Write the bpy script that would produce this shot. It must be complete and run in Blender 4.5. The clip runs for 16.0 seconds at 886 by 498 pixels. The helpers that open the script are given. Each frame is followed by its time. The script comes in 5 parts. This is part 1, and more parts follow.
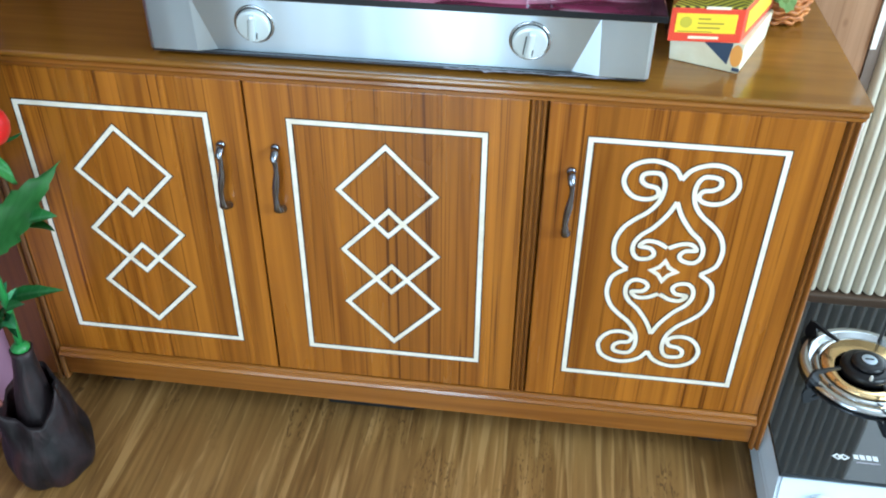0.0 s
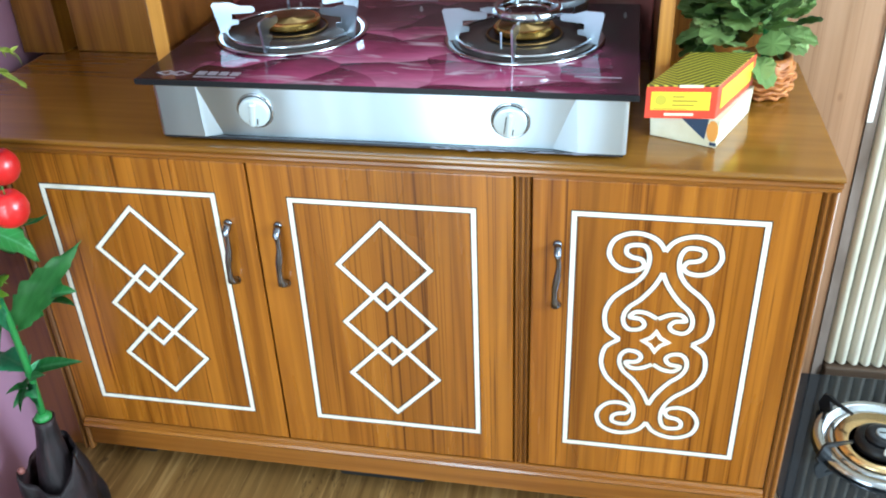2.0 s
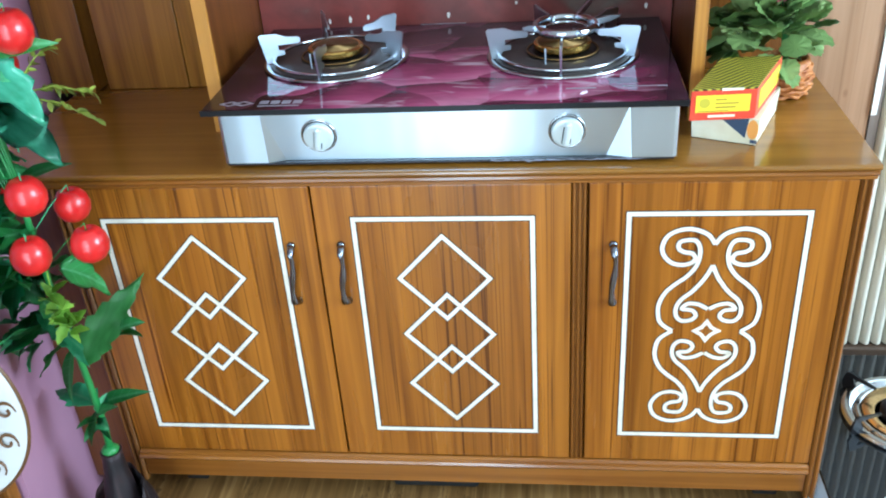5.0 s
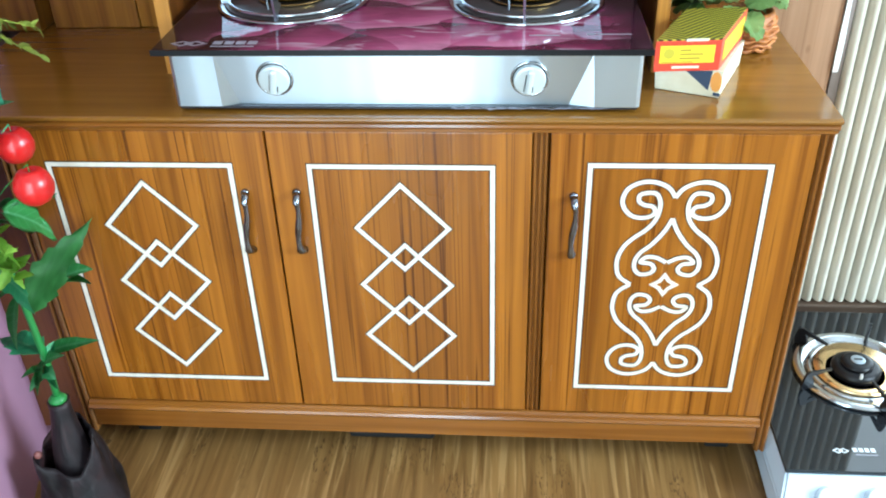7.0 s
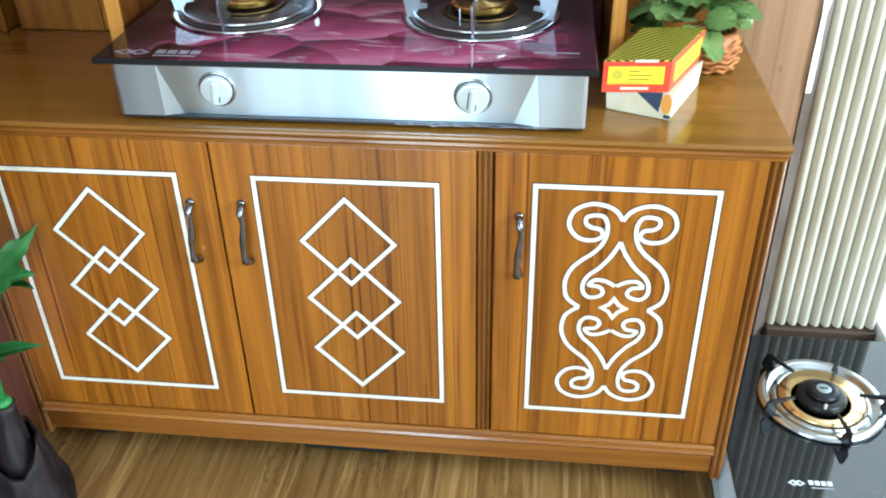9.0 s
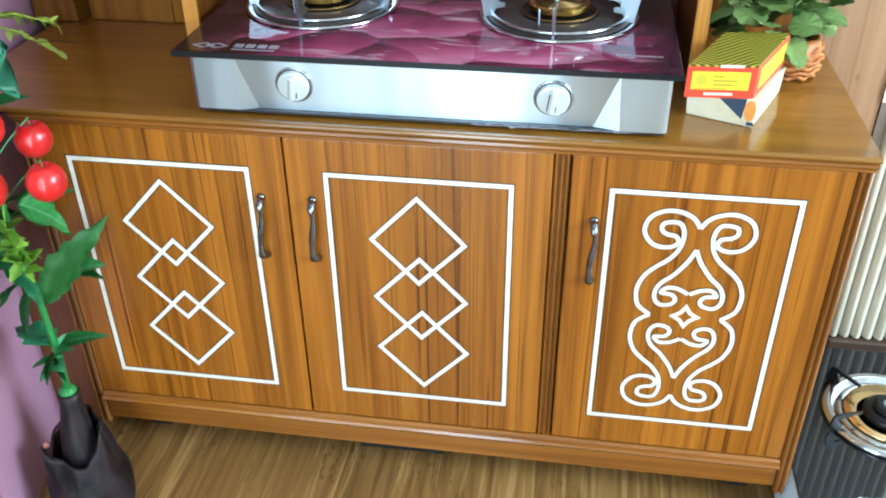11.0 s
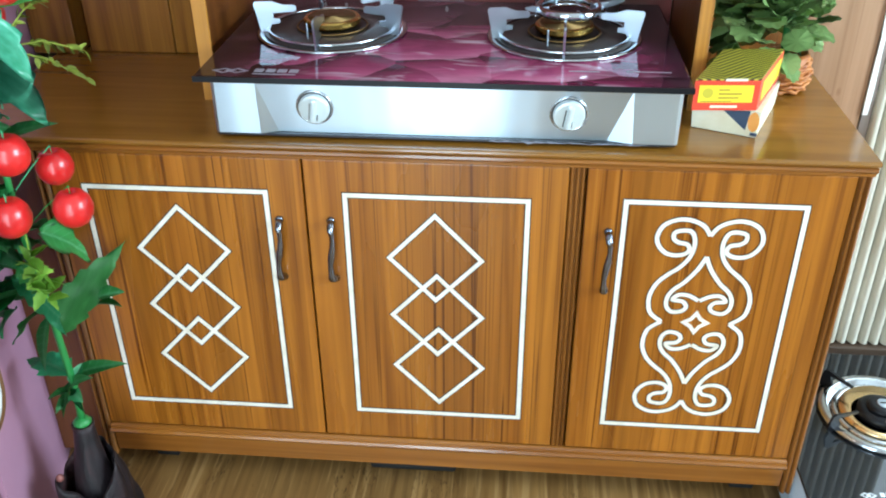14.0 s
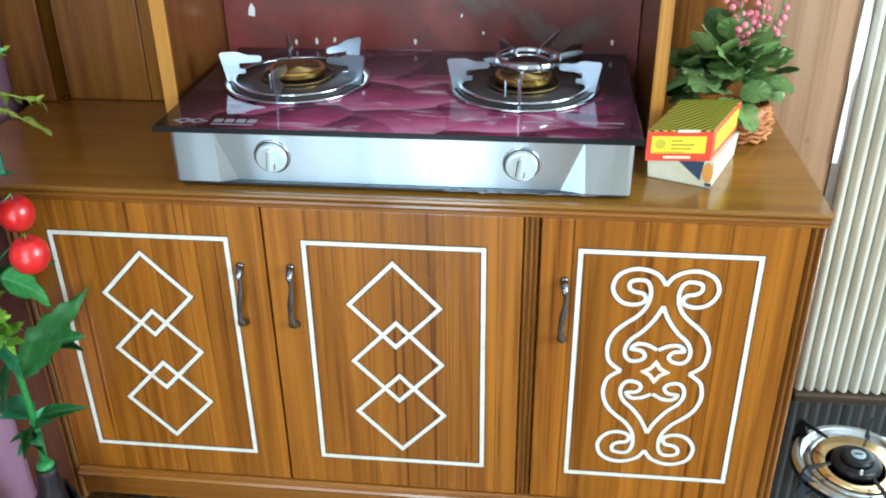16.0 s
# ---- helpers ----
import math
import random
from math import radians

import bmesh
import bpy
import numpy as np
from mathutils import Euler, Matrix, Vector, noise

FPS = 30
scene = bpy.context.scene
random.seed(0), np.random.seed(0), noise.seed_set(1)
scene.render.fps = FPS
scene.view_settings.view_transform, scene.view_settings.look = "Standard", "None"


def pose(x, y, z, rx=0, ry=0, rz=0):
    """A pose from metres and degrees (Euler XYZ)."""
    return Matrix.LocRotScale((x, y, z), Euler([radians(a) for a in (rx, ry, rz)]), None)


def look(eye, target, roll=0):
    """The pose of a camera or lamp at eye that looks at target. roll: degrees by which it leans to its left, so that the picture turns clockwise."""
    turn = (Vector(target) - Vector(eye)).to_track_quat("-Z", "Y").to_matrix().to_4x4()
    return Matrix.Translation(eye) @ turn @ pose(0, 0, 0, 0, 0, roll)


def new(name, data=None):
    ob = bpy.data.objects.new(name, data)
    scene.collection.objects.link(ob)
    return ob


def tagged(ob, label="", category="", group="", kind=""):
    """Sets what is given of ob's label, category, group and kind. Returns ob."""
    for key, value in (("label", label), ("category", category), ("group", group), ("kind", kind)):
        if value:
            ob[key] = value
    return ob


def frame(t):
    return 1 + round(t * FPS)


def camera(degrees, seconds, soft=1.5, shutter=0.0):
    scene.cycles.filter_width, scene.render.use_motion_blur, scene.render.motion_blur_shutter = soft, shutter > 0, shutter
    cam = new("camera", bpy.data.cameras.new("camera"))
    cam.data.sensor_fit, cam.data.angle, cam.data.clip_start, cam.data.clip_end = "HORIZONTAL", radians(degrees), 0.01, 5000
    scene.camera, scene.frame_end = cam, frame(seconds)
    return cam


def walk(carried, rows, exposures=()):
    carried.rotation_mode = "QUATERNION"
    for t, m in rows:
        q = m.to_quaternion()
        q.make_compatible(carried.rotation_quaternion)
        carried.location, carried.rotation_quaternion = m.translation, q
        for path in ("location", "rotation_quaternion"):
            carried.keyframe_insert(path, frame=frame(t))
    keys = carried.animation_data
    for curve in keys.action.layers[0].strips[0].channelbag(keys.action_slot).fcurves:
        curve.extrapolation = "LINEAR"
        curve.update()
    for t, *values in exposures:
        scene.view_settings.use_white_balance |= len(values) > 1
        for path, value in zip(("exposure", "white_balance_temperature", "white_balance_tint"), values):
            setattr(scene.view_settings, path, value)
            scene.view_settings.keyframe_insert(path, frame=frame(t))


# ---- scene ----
cam = camera(52.4, 16.0, soft=2.0)
PATH = [
    (0, (0.096, -1.119, 1.166), (-0.106, 0.481, -0.017), 0.6),
    (0.5, (0.131, -1.121, 1.173), (-0.083, 0.502, 0.024), 0.7),
    (1, (0.168, -1.131, 1.181), (-0.077, 0.523, 0.084), 0.0),
    (1.5, (0.191, -1.137, 1.187), (-0.116, 0.537, 0.138), -2.1),
    (2, (0.21, -1.149, 1.183), (-0.147, 0.526, 0.15), -2.5),
    (2.5, (0.223, -1.158, 1.198), (-0.136, 0.556, 0.233), -2.9),
    (3, (0.186, -1.164, 1.199), (-0.201, 0.551, 0.246), -3.3),
    (3.5, (0.129, -1.197, 1.214), (-0.226, 0.525, 0.259), -4.4),
    (4, (0.071, -1.228, 1.212), (-0.225, 0.502, 0.252), -4.3),
    (6.3, (0.028, -1.243, 1.196), (-0.151, 0.44, 0.131), -2.8),
    (6.5, (0.024, -1.241, 1.185), (-0.135, 0.44, 0.113), -2.1),
    (7, (0.042, -1.226, 1.187), (-0.107, 0.449, 0.105), -1.9),
    (7.5, (0.074, -1.208, 1.199), (-0.109, 0.472, 0.13), -1.9),
    (8, (0.115, -1.199, 1.2), (-0.067, 0.486, 0.138), -1.1),
    (8.5, (0.147, -1.183, 1.194), (-0.011, 0.485, 0.102), -0.5),
    (9, (0.167, -1.179, 1.199), (-0.04, 0.488, 0.112), -1.2),
    (9.5, (0.176, -1.174, 1.204), (-0.122, 0.51, 0.166), -1.8),
    (9.7, (0.183, -1.171, 1.203), (-0.148, 0.515, 0.18), -2.2),
    (11.8, (0.039, -1.175, 1.189), (-0.182, 0.465, 0.066), -0.3),
    (12, (0.032, -1.178, 1.186), (-0.181, 0.466, 0.066), -0.7),
    (12.5, (0.006, -1.195, 1.186), (-0.165, 0.46, 0.077), -0.9),
    (13, (0.001, -1.204, 1.195), (-0.157, 0.483, 0.132), -0.4),
    (13.5, (-0.003, -1.213, 1.194), (-0.164, 0.481, 0.143), -0.4),
    (14, (-0.008, -1.228, 1.189), (-0.162, 0.483, 0.164), -0.4),
    (14.5, (-0.003, -1.24, 1.205), (-0.141, 0.507, 0.241), -0.2),
    (15, (-0.008, -1.244, 1.202), (-0.194, 0.497, 0.235), -1.0),
    (15.5, (0.035, -1.231, 1.207), (-0.162, 0.514, 0.249), -1.6),
    (16, (0.092, -1.217, 1.208), (-0.112, 0.529, 0.254), -0.8),
]
walk(cam, [(t, look(eye, target, roll)) for t, eye, target, roll in PATH],
     [(t, e, w, 4) for t, e, w in ((0, -0.10, 5880), (0.5, 0.03, 5920), (1, 0.18, 6020), (2, 0.22, 6000), (2.5, 0.17, 5980), (3, 0.13, 5800), (3.5, 0.14, 5550), (4, 0.10, 5520), (6.5, 0.17, 6080), (7.5, 0.22, 5950), (8, 0.22, 6050), (8.5, -0.02, 6150), (9, 0.16, 6150), (9.5, 0.23, 6150), (12, 0.22, 6060), (13.5, 0.06, 6050), (14.5, 0.03, 6020), (15, -0.10, 5980), (16, 0.0, 6080))])

# ---- world, window light, exposure ----
world = bpy.data.worlds.new("sky")
scene.world = world
world.use_nodes = True
wn = world.node_tree.nodes
sky = wn.new("ShaderNodeTexSky")
sky.sky_type, sky.sun_disc = "NISHITA", False
sky.sun_elevation, sky.sun_rotation = radians(40), radians(160)
wn["Background"].inputs["Strength"].default_value = 0.12
world.node_tree.links.new(sky.outputs["Color"], wn["Background"].inputs["Color"])


def area(name, m, w, h, power, colour):
    lamp = bpy.data.lights.new(name, "AREA")
    lamp.shape, lamp.size, lamp.size_y, lamp.energy, lamp.color = "RECTANGLE", w, h, power, colour
    ob = new(name, lamp)
    ob.matrix_world = m
    return ob


FZ = -0.085          # floor height; z = 0 lies near the foot of the doors
DAY = (0.76, 0.91, 1.0)
area("doorway_light_left", look((-0.83, -1.97, 1.0), (-0.83, 0, 1.0)), 0.52, 2.05, 11, DAY)
area("doorway_light_right", look((-0.26, -1.97, 1.0), (-0.26, 0, 1.0)), 0.40, 2.05, 25, DAY)
area("window_light_side", look((2.52, -0.9, 1.5), (0.6, -0.4, 0.5)), 1.3, 1.2, 119, DAY)

# ---- materials ----
def mat(name, colour=(0.5, 0.5, 0.5), rough=0.5, metal=0.0, coat=0.0, spec=0.5):
    m = bpy.data.materials.new(name)
    m.use_nodes = True
    b = m.node_tree.nodes["Principled BSDF"]
    b.inputs["Base Color"].default_value = (*colour, 1)
    b.inputs["Roughness"].default_value = rough
    b.inputs["Metallic"].default_value = metal
    b.inputs["Coat Weight"].default_value = coat
    b.inputs["Coat Roughness"].default_value = 0.12
    b.inputs["Specular IOR Level"].default_value = spec
    return m


class Net:
    """Short hand for building a node tree."""
    def __init__(self, m):
        self.t = m.node_tree
        self.b = self.t.nodes["Principled BSDF"]

    def n(self, kind, **kw):
        node = self.t.nodes.new("ShaderNode" + kind)
        for k, v in kw.items():
            node.inputs[k.replace("_", " ")].default_value = v
        return node

    def l(self, a, b):
        self.t.links.new(a, b)

    def coords(self, scale=(1, 1, 1), rot=(0, 0, 0), loc=(0, 0, 0)):
        tc, mp = self.n("TexCoord"), self.n("Mapping")
        mp.inputs["Scale"].default_value, mp.inputs["Rotation"].default_value, mp.inputs["Location"].default_value = scale, rot, loc
        self.l(tc.outputs["Object"], mp.inputs["Vector"])
        return mp.outputs["Vector"]

    def noise(self, vec, scale, detail=4.0, distortion=0.0):
        x = self.n("TexNoise", Scale=scale, Detail=detail, Distortion=distortion)
        self.l(vec, x.inputs["Vector"])
        return x.outputs["Fac"]

    def ramp(self, fac, stops):
        r = self.n("ValToRGB")
        while len(r.color_ramp.elements) < len(stops):
            r.color_ramp.elements.new(0.5)
        for e, (p, c) in zip(r.color_ramp.elements, stops):
            e.position, e.color = p, (*c, 1) if len(c) == 3 else c
        self.l(fac, r.inputs["Fac"])
        return r.outputs["Color"]

    def mix(self, kind, fac, a, b):
        x = self.t.nodes.new("ShaderNodeMix")
        x.data_type, x.blend_type = "RGBA", kind
        for v, i in ((fac, 0), (a, 6), (b, 7)):
            if isinstance(v, (int, float)):
                x.inputs[i].default_value = v
            elif isinstance(v, tuple):
                x.inputs[i].default_value = (*v, 1)
            else:
                self.l(v, x.inputs[i])
        return x.outputs[2]

    def math(self, op, a, b=0.0):
        x = self.t.nodes.new("ShaderNodeMath")
        x.operation = op
        for v, i in ((a, 0), (b, 1)):
            if isinstance(v, (int, float)):
                x.inputs[i].default_value = v
            else:
                self.l(v, x.inputs[i])
        return x.outputs[0]

    def bump(self, height, strength=0.2, distance=0.001):
        x = self.n("Bump", Strength=strength, Distance=distance)
        self.l(height, x.inputs["Height"])
        self.l(x.outputs["Normal"], self.b.inputs["Normal"])

    def colour(self, c):
        self.l(c, self.b.inputs["Base Color"])

    def rough(self, fac, lo, hi):
        m = self.n("MapRange", To_Min=lo, To_Max=hi)
        self.l(fac, m.inputs["Value"])
        self.l(m.outputs["Result"], self.b.inputs["Roughness"])


def wood(name, light, dark, grain="z", strip=0.043, strip_amount=0.35, line=0.5, rough=(0.22, 0.42), coat=0.35, seed=0.0, fine_line=210.0, edge=(0.33, 0.45), figure=58.0, warp=0.6, seam=0.0):
    """Varnished veneer: strips of differing tone, fine dark grain lines, blotches."""
    m = mat(name, light, 0.3, coat=coat)
    k = Net(m)
    ax = "xyz".index(grain)
    cross = 0 if ax != 0 else 1
    s = [figure] * 3
    s[ax] = 1.3
    fine = k.noise(k.coords(tuple(s), loc=(seed, seed, seed)), 1.0, 7.0, warp)
    s2 = [9.0, 9.0, 9.0]
    s2[ax] = 0.8
    broad = k.noise(k.coords(tuple(s2), loc=(seed + 3, 1, seed)), 1.0, 3.0, 1.4)
    s3 = [fine_line] * 3
    s3[ax] = 1.1
    lines = k.noise(k.coords(tuple(s3), loc=(seed, 7, seed)), 1.0, 2.0, 0.3)
    sep = k.n("SeparateXYZ")
    k.l(k.coords(loc=(seed, seed, seed)), sep.inputs[0])
    wob = k.math("MULTIPLY", broad, 0.015)
    cell = k.math("FLOOR", k.math("DIVIDE", k.math("ADD", sep.outputs[cross], wob), strip))
    wn_ = k.t.nodes.new("ShaderNodeTexWhiteNoise")
    wn_.noise_dimensions = "1D"
    k.l(cell, wn_.inputs["W"])
    base = k.ramp(fine, [(0.30, dark), (0.52, tuple(a * 0.6 + b * 0.4 for a, b in zip(light, dark))), (0.72, light)])
    tone = k.ramp(wn_.outputs["Value"], [(0.0, (1 - strip_amount,) * 3), (1.0, (1.0, 1.0, 1.0))])
    c = k.mix("MULTIPLY", 1.0, base, tone)
    blot = k.ramp(broad, [(0.3, (0.72, 0.66, 0.60)), (0.65, (1.0, 1.0, 1.0))])
    c = k.mix("MULTIPLY", 0.8, c, blot)
    dl = k.ramp(lines, [(edge[0], (0.30, 0.22, 0.15)), (edge[1], (1.0, 1.0, 1.0))])
    c = k.mix("MULTIPLY", line, c, dl)
    if seam:   # thin dark glue lines between veneer strips, fading in and out along the grain
        pos = k.math("DIVIDE", k.math("ADD", sep.outputs[cross], wob), strip)
        side = k.ramp(k.math("FRACT", pos), [(0.0, (1, 1, 1)), (0.035, (1, 1, 1)), (0.07, (0, 0, 0))])
        half = k.ramp(k.math("FRACT", k.math("MULTIPLY", pos, 2.37)), [(0.0, (1, 1, 1)), (0.05, (1, 1, 1)), (0.10, (0, 0, 0))])
        s4 = [14.0, 14.0, 14.0]
        s4[ax] = 2.2
        fade = k.ramp(k.noise(k.coords(tuple(s4), loc=(2, seed, 5)), 1.0, 2.0), [(0.42, (0, 0, 0)), (0.58, (1, 1, 1))])
        both = k.math("MULTIPLY", k.math("MAXIMUM", side, k.math("MULTIPLY", half, 0.7)), fade)
        c = k.mix("MULTIPLY", k.math("MULTIPLY", both, seam), c, (0.26, 0.17, 0.10))
    k.colour(c)
    k.rough(broad, *rough)
    k.bump(fine, 0.12, 0.0006)
    return m


M_DOOR = wood("teak_veneer", (0.53, 0.190, 0.019), (0.26, 0.076, 0.006), line=0.9, strip_amount=0.24, coat=0.25, rough=(0.20, 0.36), fine_line=105.0, edge=(0.32, 0.39), seam=0.6)
M_TOP = wood("teak_top", (0.315, 0.138, 0.020), (0.250, 0.106, 0.014), grain="x", strip=0.16, strip_amount=0.06, line=0.06, rough=(0.12, 0.22), coat=0.4, seed=2.0, figure=22.0, warp=2.6)
M_PLINTH = wood("teak_plinth", (0.40, 0.155, 0.026), (0.24, 0.080, 0.012), grain="x", strip=0.2, strip_amount=0.08, line=0.08, rough=(0.12, 0.26), coat=0.5, seed=5.0)
M_POST = wood("dark_teak", (0.36, 0.135, 0.022), (0.16, 0.053, 0.008), strip=0.02, line=0.6, seed=1.0)
M_HUTCH = wood("hutch_boards", (0.52, 0.232, 0.028), (0.22, 0.083, 0.008), strip=0.09, strip_amount=0.25, line=0.25, seed=4.0, figure=26.0, warp=1.8)
M_EDGE = wood("pale_edging", (0.66, 0.30, 0.050), (0.42, 0.165, 0.022), strip=0.3, strip_amount=0.1, line=0.3, seed=6.0)
M_RED = wood("reddish_panel", (0.22, 0.076, 0.013), (0.12, 0.036, 0.006), strip=0.3, strip_amount=0.1, line=0.2, seed=8.0)
M_PALE = wood("pale_wall_panel", (0.49, 0.285, 0.168), (0.37, 0.200, 0.106), strip=0.03, strip_amount=0.14, line=0.3, rough=(0.35, 0.5), coat=0.1, seed=9.0)
M_FLOOR = wood("wood_vinyl_floor", (0.35, 0.190, 0.060), (0.160, 0.076, 0.020), grain="y", strip=0.19, strip_amount=0.22, line=0.22, fine_line=90.0, rough=(0.3, 0.5), coat=0.12, seed=11.0, figure=24.0, warp=2.2)
k = Net(M_FLOOR)   # ragged dark flecks along the grain, gathered in patches, and pale streaks
patch = k.ramp(k.noise(k.coords((9, 5, 1), loc=(0.4, 0.2, 0)), 1.0, 2.0), [(0.52, (0, 0, 0)), (0.62, (1, 1, 1))])
rag = k.ramp(k.noise(k.coords((150, 38, 1)), 1.0, 3.0, 1.5), [(0.56, (0, 0, 0)), (0.63, (1, 1, 1))])
streak = k.ramp(k.noise(k.coords((70, 3.2, 1), loc=(3, 0, 0)), 1.0, 3.0, 0.8), [(0.54, (0, 0, 0)), (0.66, (1, 1, 1))])
c = k.mix("MIX", k.math("MULTIPLY", streak, 0.5), k.b.inputs["Base Color"].links[0].from_socket, (0.50, 0.30, 0.115))
k.colour(k.mix("MIX", k.math("MULTIPLY", k.math("MULTIPLY", patch, rag), 0.75), c, (0.075, 0.034, 0.010)))

k = Net(M_PALE)   # small knots in the pale panel
vor = k.n("TexVoronoi", Scale=1.0)
k.l(k.coords((11.0, 11.0, 6.0), loc=(0.3, 0, 0.2)), vor.inputs["Vector"])
knot = k.ramp(vor.outputs["Distance"], [(0.03, (0.40, 0.28, 0.20)), (0.09, (1, 1, 1))])
k.colour(k.mix("MULTIPLY", 1.0, k.b.inputs["Base Color"].links[0].from_socket, knot))


def metal(name, colour, rough, brush="x"):
    m = mat(name, colour, rough, 1.0)
    k = Net(m)
    s = [160.0, 160.0, 160.0]
    s["xyz".index(brush)] = 2.0
    f = k.noise(k.coords(tuple(s)), 1.0, 3.0)
    k.rough(f, rough * 0.75, rough * 1.3)
    k.bump(f, 0.05, 0.0003)
    g = k.noise(k.coords((6, 6, 6)), 1.0, 2.0)
    k.colour(k.mix("MULTIPLY", 0.5, colour, k.ramp(g, [(0.3, (0.8, 0.8, 0.8)), (0.7, (1, 1, 1))])))
    return m


M_STEEL = mat("brushed_steel", (0.70, 0.81, 0.92), 0.30, 1.0)
k = Net(M_STEEL)
brush = k.noise(k.coords((3, 300, 700)), 1.0, 2.0)
k.rough(brush, 0.28, 0.38)
# soft upright bands imitate room reflections, put into the steel's base colour
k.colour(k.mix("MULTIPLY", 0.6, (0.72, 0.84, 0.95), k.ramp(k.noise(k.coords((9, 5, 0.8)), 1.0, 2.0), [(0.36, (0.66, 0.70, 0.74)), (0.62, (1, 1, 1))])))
k.bump(k.noise(k.coords((13, 2, 0.8), loc=(0.7, 0, 0)), 1.0, 1.0), 0.34, 0.004)
tan = k.n("Tangent")
tan.direction_type, tan.axis = "RADIAL", "Z"
k.l(tan.outputs["Tangent"], k.b.inputs["Tangent"])
k.b.inputs["Anisotropic"].default_value, k.b.inputs["Anisotropic Rotation"].default_value = 0.94, 0.25
M_HANDLE = mat("dark_chrome", (0.22, 0.235, 0.27), 0.11, 1.0)
M_CHROME = metal("chrome", (0.55, 0.58, 0.62), 0.15)
M_FIN = metal("grey_enamel_steel", (0.50, 0.58, 0.68), 0.30)
M_WELL = mat("dull_grey_enamel", (0.052, 0.044, 0.042), 0.42)
M_CAPTOP = metal("stained_brass", (0.24, 0.15, 0.06), 0.5)
M_BRASS = metal("brass", (0.72, 0.47, 0.13), 0.24)
M_GOLD = mat("gold_pan", (0.86, 0.62, 0.33), 0.22, 1.0)
M_PAN = mat("dark_pan", (0.05, 0.05, 0.055), 0.25, 0.6)
M_BLACK = mat("black_enamel", (0.008, 0.008, 0.010), 0.32, spec=0.25)
M_RUBBER = mat("black_rubber", (0.01, 0.01, 0.01), 0.7)
M_KNOB = mat("silver_knob", (0.72, 0.82, 0.86), 0.28, 0.4)
M_INLAY = mat("white_inlay", (0.86, 0.86, 0.82), 0.45)
k = Net(M_INLAY)
k.colour(k.ramp(k.noise(k.coords((40, 40, 40)), 1.0, 4.0), [(0.3, (0.74, 0.67, 0.55)), (0.6, (0.87, 0.81, 0.71))]))
# dark outline added under the inlay lines, standing in for sharpened edges and shade
M_OUTLINE = mat("inlay_outline", (0.035, 0.015, 0.006), 0.6)
M_GLASSBLK = mat("black_glass", (0.012, 0.014, 0.017), 0.035, spec=0.5)
M_WHITE = mat("white_body", (0.60, 0.70, 0.80), 0.3, 0.0, 0.3)
M_LOGO = mat("logo_grey", (0.55, 0.58, 0.60), 0.4)
M_LOGODIM = mat("logo_dim", (0.27, 0.26, 0.30), 0.4)

M_ROSE = mat("printed_glass", (0.05, 0.01, 0.02), 0.05, spec=0.28)
k = Net(M_ROSE)
warp = k.n("TexNoise", Scale=5.0, Detail=1.5)
k.l(k.coords(), warp.inputs["Vector"])
wv = k.mix("ADD", 0.22, k.coords((1, 1.3, 1)), warp.outputs["Color"])
petal = k.n("TexVoronoi", Scale=7.5)
k.l(wv, petal.inputs["Vector"])
away = k.t.nodes.new("ShaderNodeVectorMath")
away.operation = "SUBTRACT"
k.l(wv, away.inputs[0])
k.l(petal.outputs["Position"], away.inputs[1])
lean = k.t.nodes.new("ShaderNodeVectorMath")
lean.operation = "DOT_PRODUCT"
lean.inputs[1].default_value = (2.6, -5.6, 0.0)
k.l(away.outputs["Vector"], lean.inputs[0])
shade = k.math("ADD", lean.outputs["Value"], 0.5)
veins = k.noise(k.mix("ADD", 0.10, k.coords((14, 46, 1)), warp.outputs["Color"]), 1.0, 4.0, 1.2)
bright = k.ramp(shade, [(0.10, (0.105, 0.012, 0.040)), (0.38, (0.30, 0.040, 0.115)), (0.66, (0.44, 0.090, 0.200)), (0.92, (0.56, 0.20, 0.32))])
bright = k.mix("MULTIPLY", 0.5, bright, k.ramp(veins, [(0.30, (0.5, 0.45, 0.5)), (0.62, (1.1, 1.1, 1.1))]))
dim = k.ramp(shade, [(0.10, (0.026, 0.006, 0.013)), (0.55, (0.072, 0.016, 0.034)), (0.92, (0.150, 0.045, 0.075))])
pale = k.ramp(k.noise(k.mix("ADD", 0.16, k.coords((9, 34, 1), loc=(2.2, 0.7, 0)), warp.outputs["Color"]), 1.0, 3.0, 0.6), [(0.60, (0, 0, 0)), (0.70, (1, 1, 1))])
grad = k.t.nodes.new("ShaderNodeTexGradient")
grad.gradient_type = "SPHERICAL"
k.l(k.coords((2.3, 4.4, 0.01), loc=(0.16, -0.42, 0)), grad.inputs["Vector"])
mask = k.ramp(k.math("ADD", grad.outputs["Fac"], k.math("MULTIPLY", k.math("SUBTRACT", veins, 0.5), 0.5)), [(0.16, (0, 0, 0)), (0.36, (1, 1, 1))])
core = k.ramp(grad.outputs["Fac"], [(0.30, (0, 0, 0)), (0.55, (1, 1, 1))])
c = k.mix("MIX", mask, dim, bright)
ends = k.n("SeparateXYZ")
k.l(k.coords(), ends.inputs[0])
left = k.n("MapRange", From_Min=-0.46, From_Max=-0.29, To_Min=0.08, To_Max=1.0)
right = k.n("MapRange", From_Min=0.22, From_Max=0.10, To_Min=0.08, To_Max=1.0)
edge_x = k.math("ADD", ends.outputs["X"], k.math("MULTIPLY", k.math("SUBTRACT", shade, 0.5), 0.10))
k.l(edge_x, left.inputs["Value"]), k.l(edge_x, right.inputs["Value"])
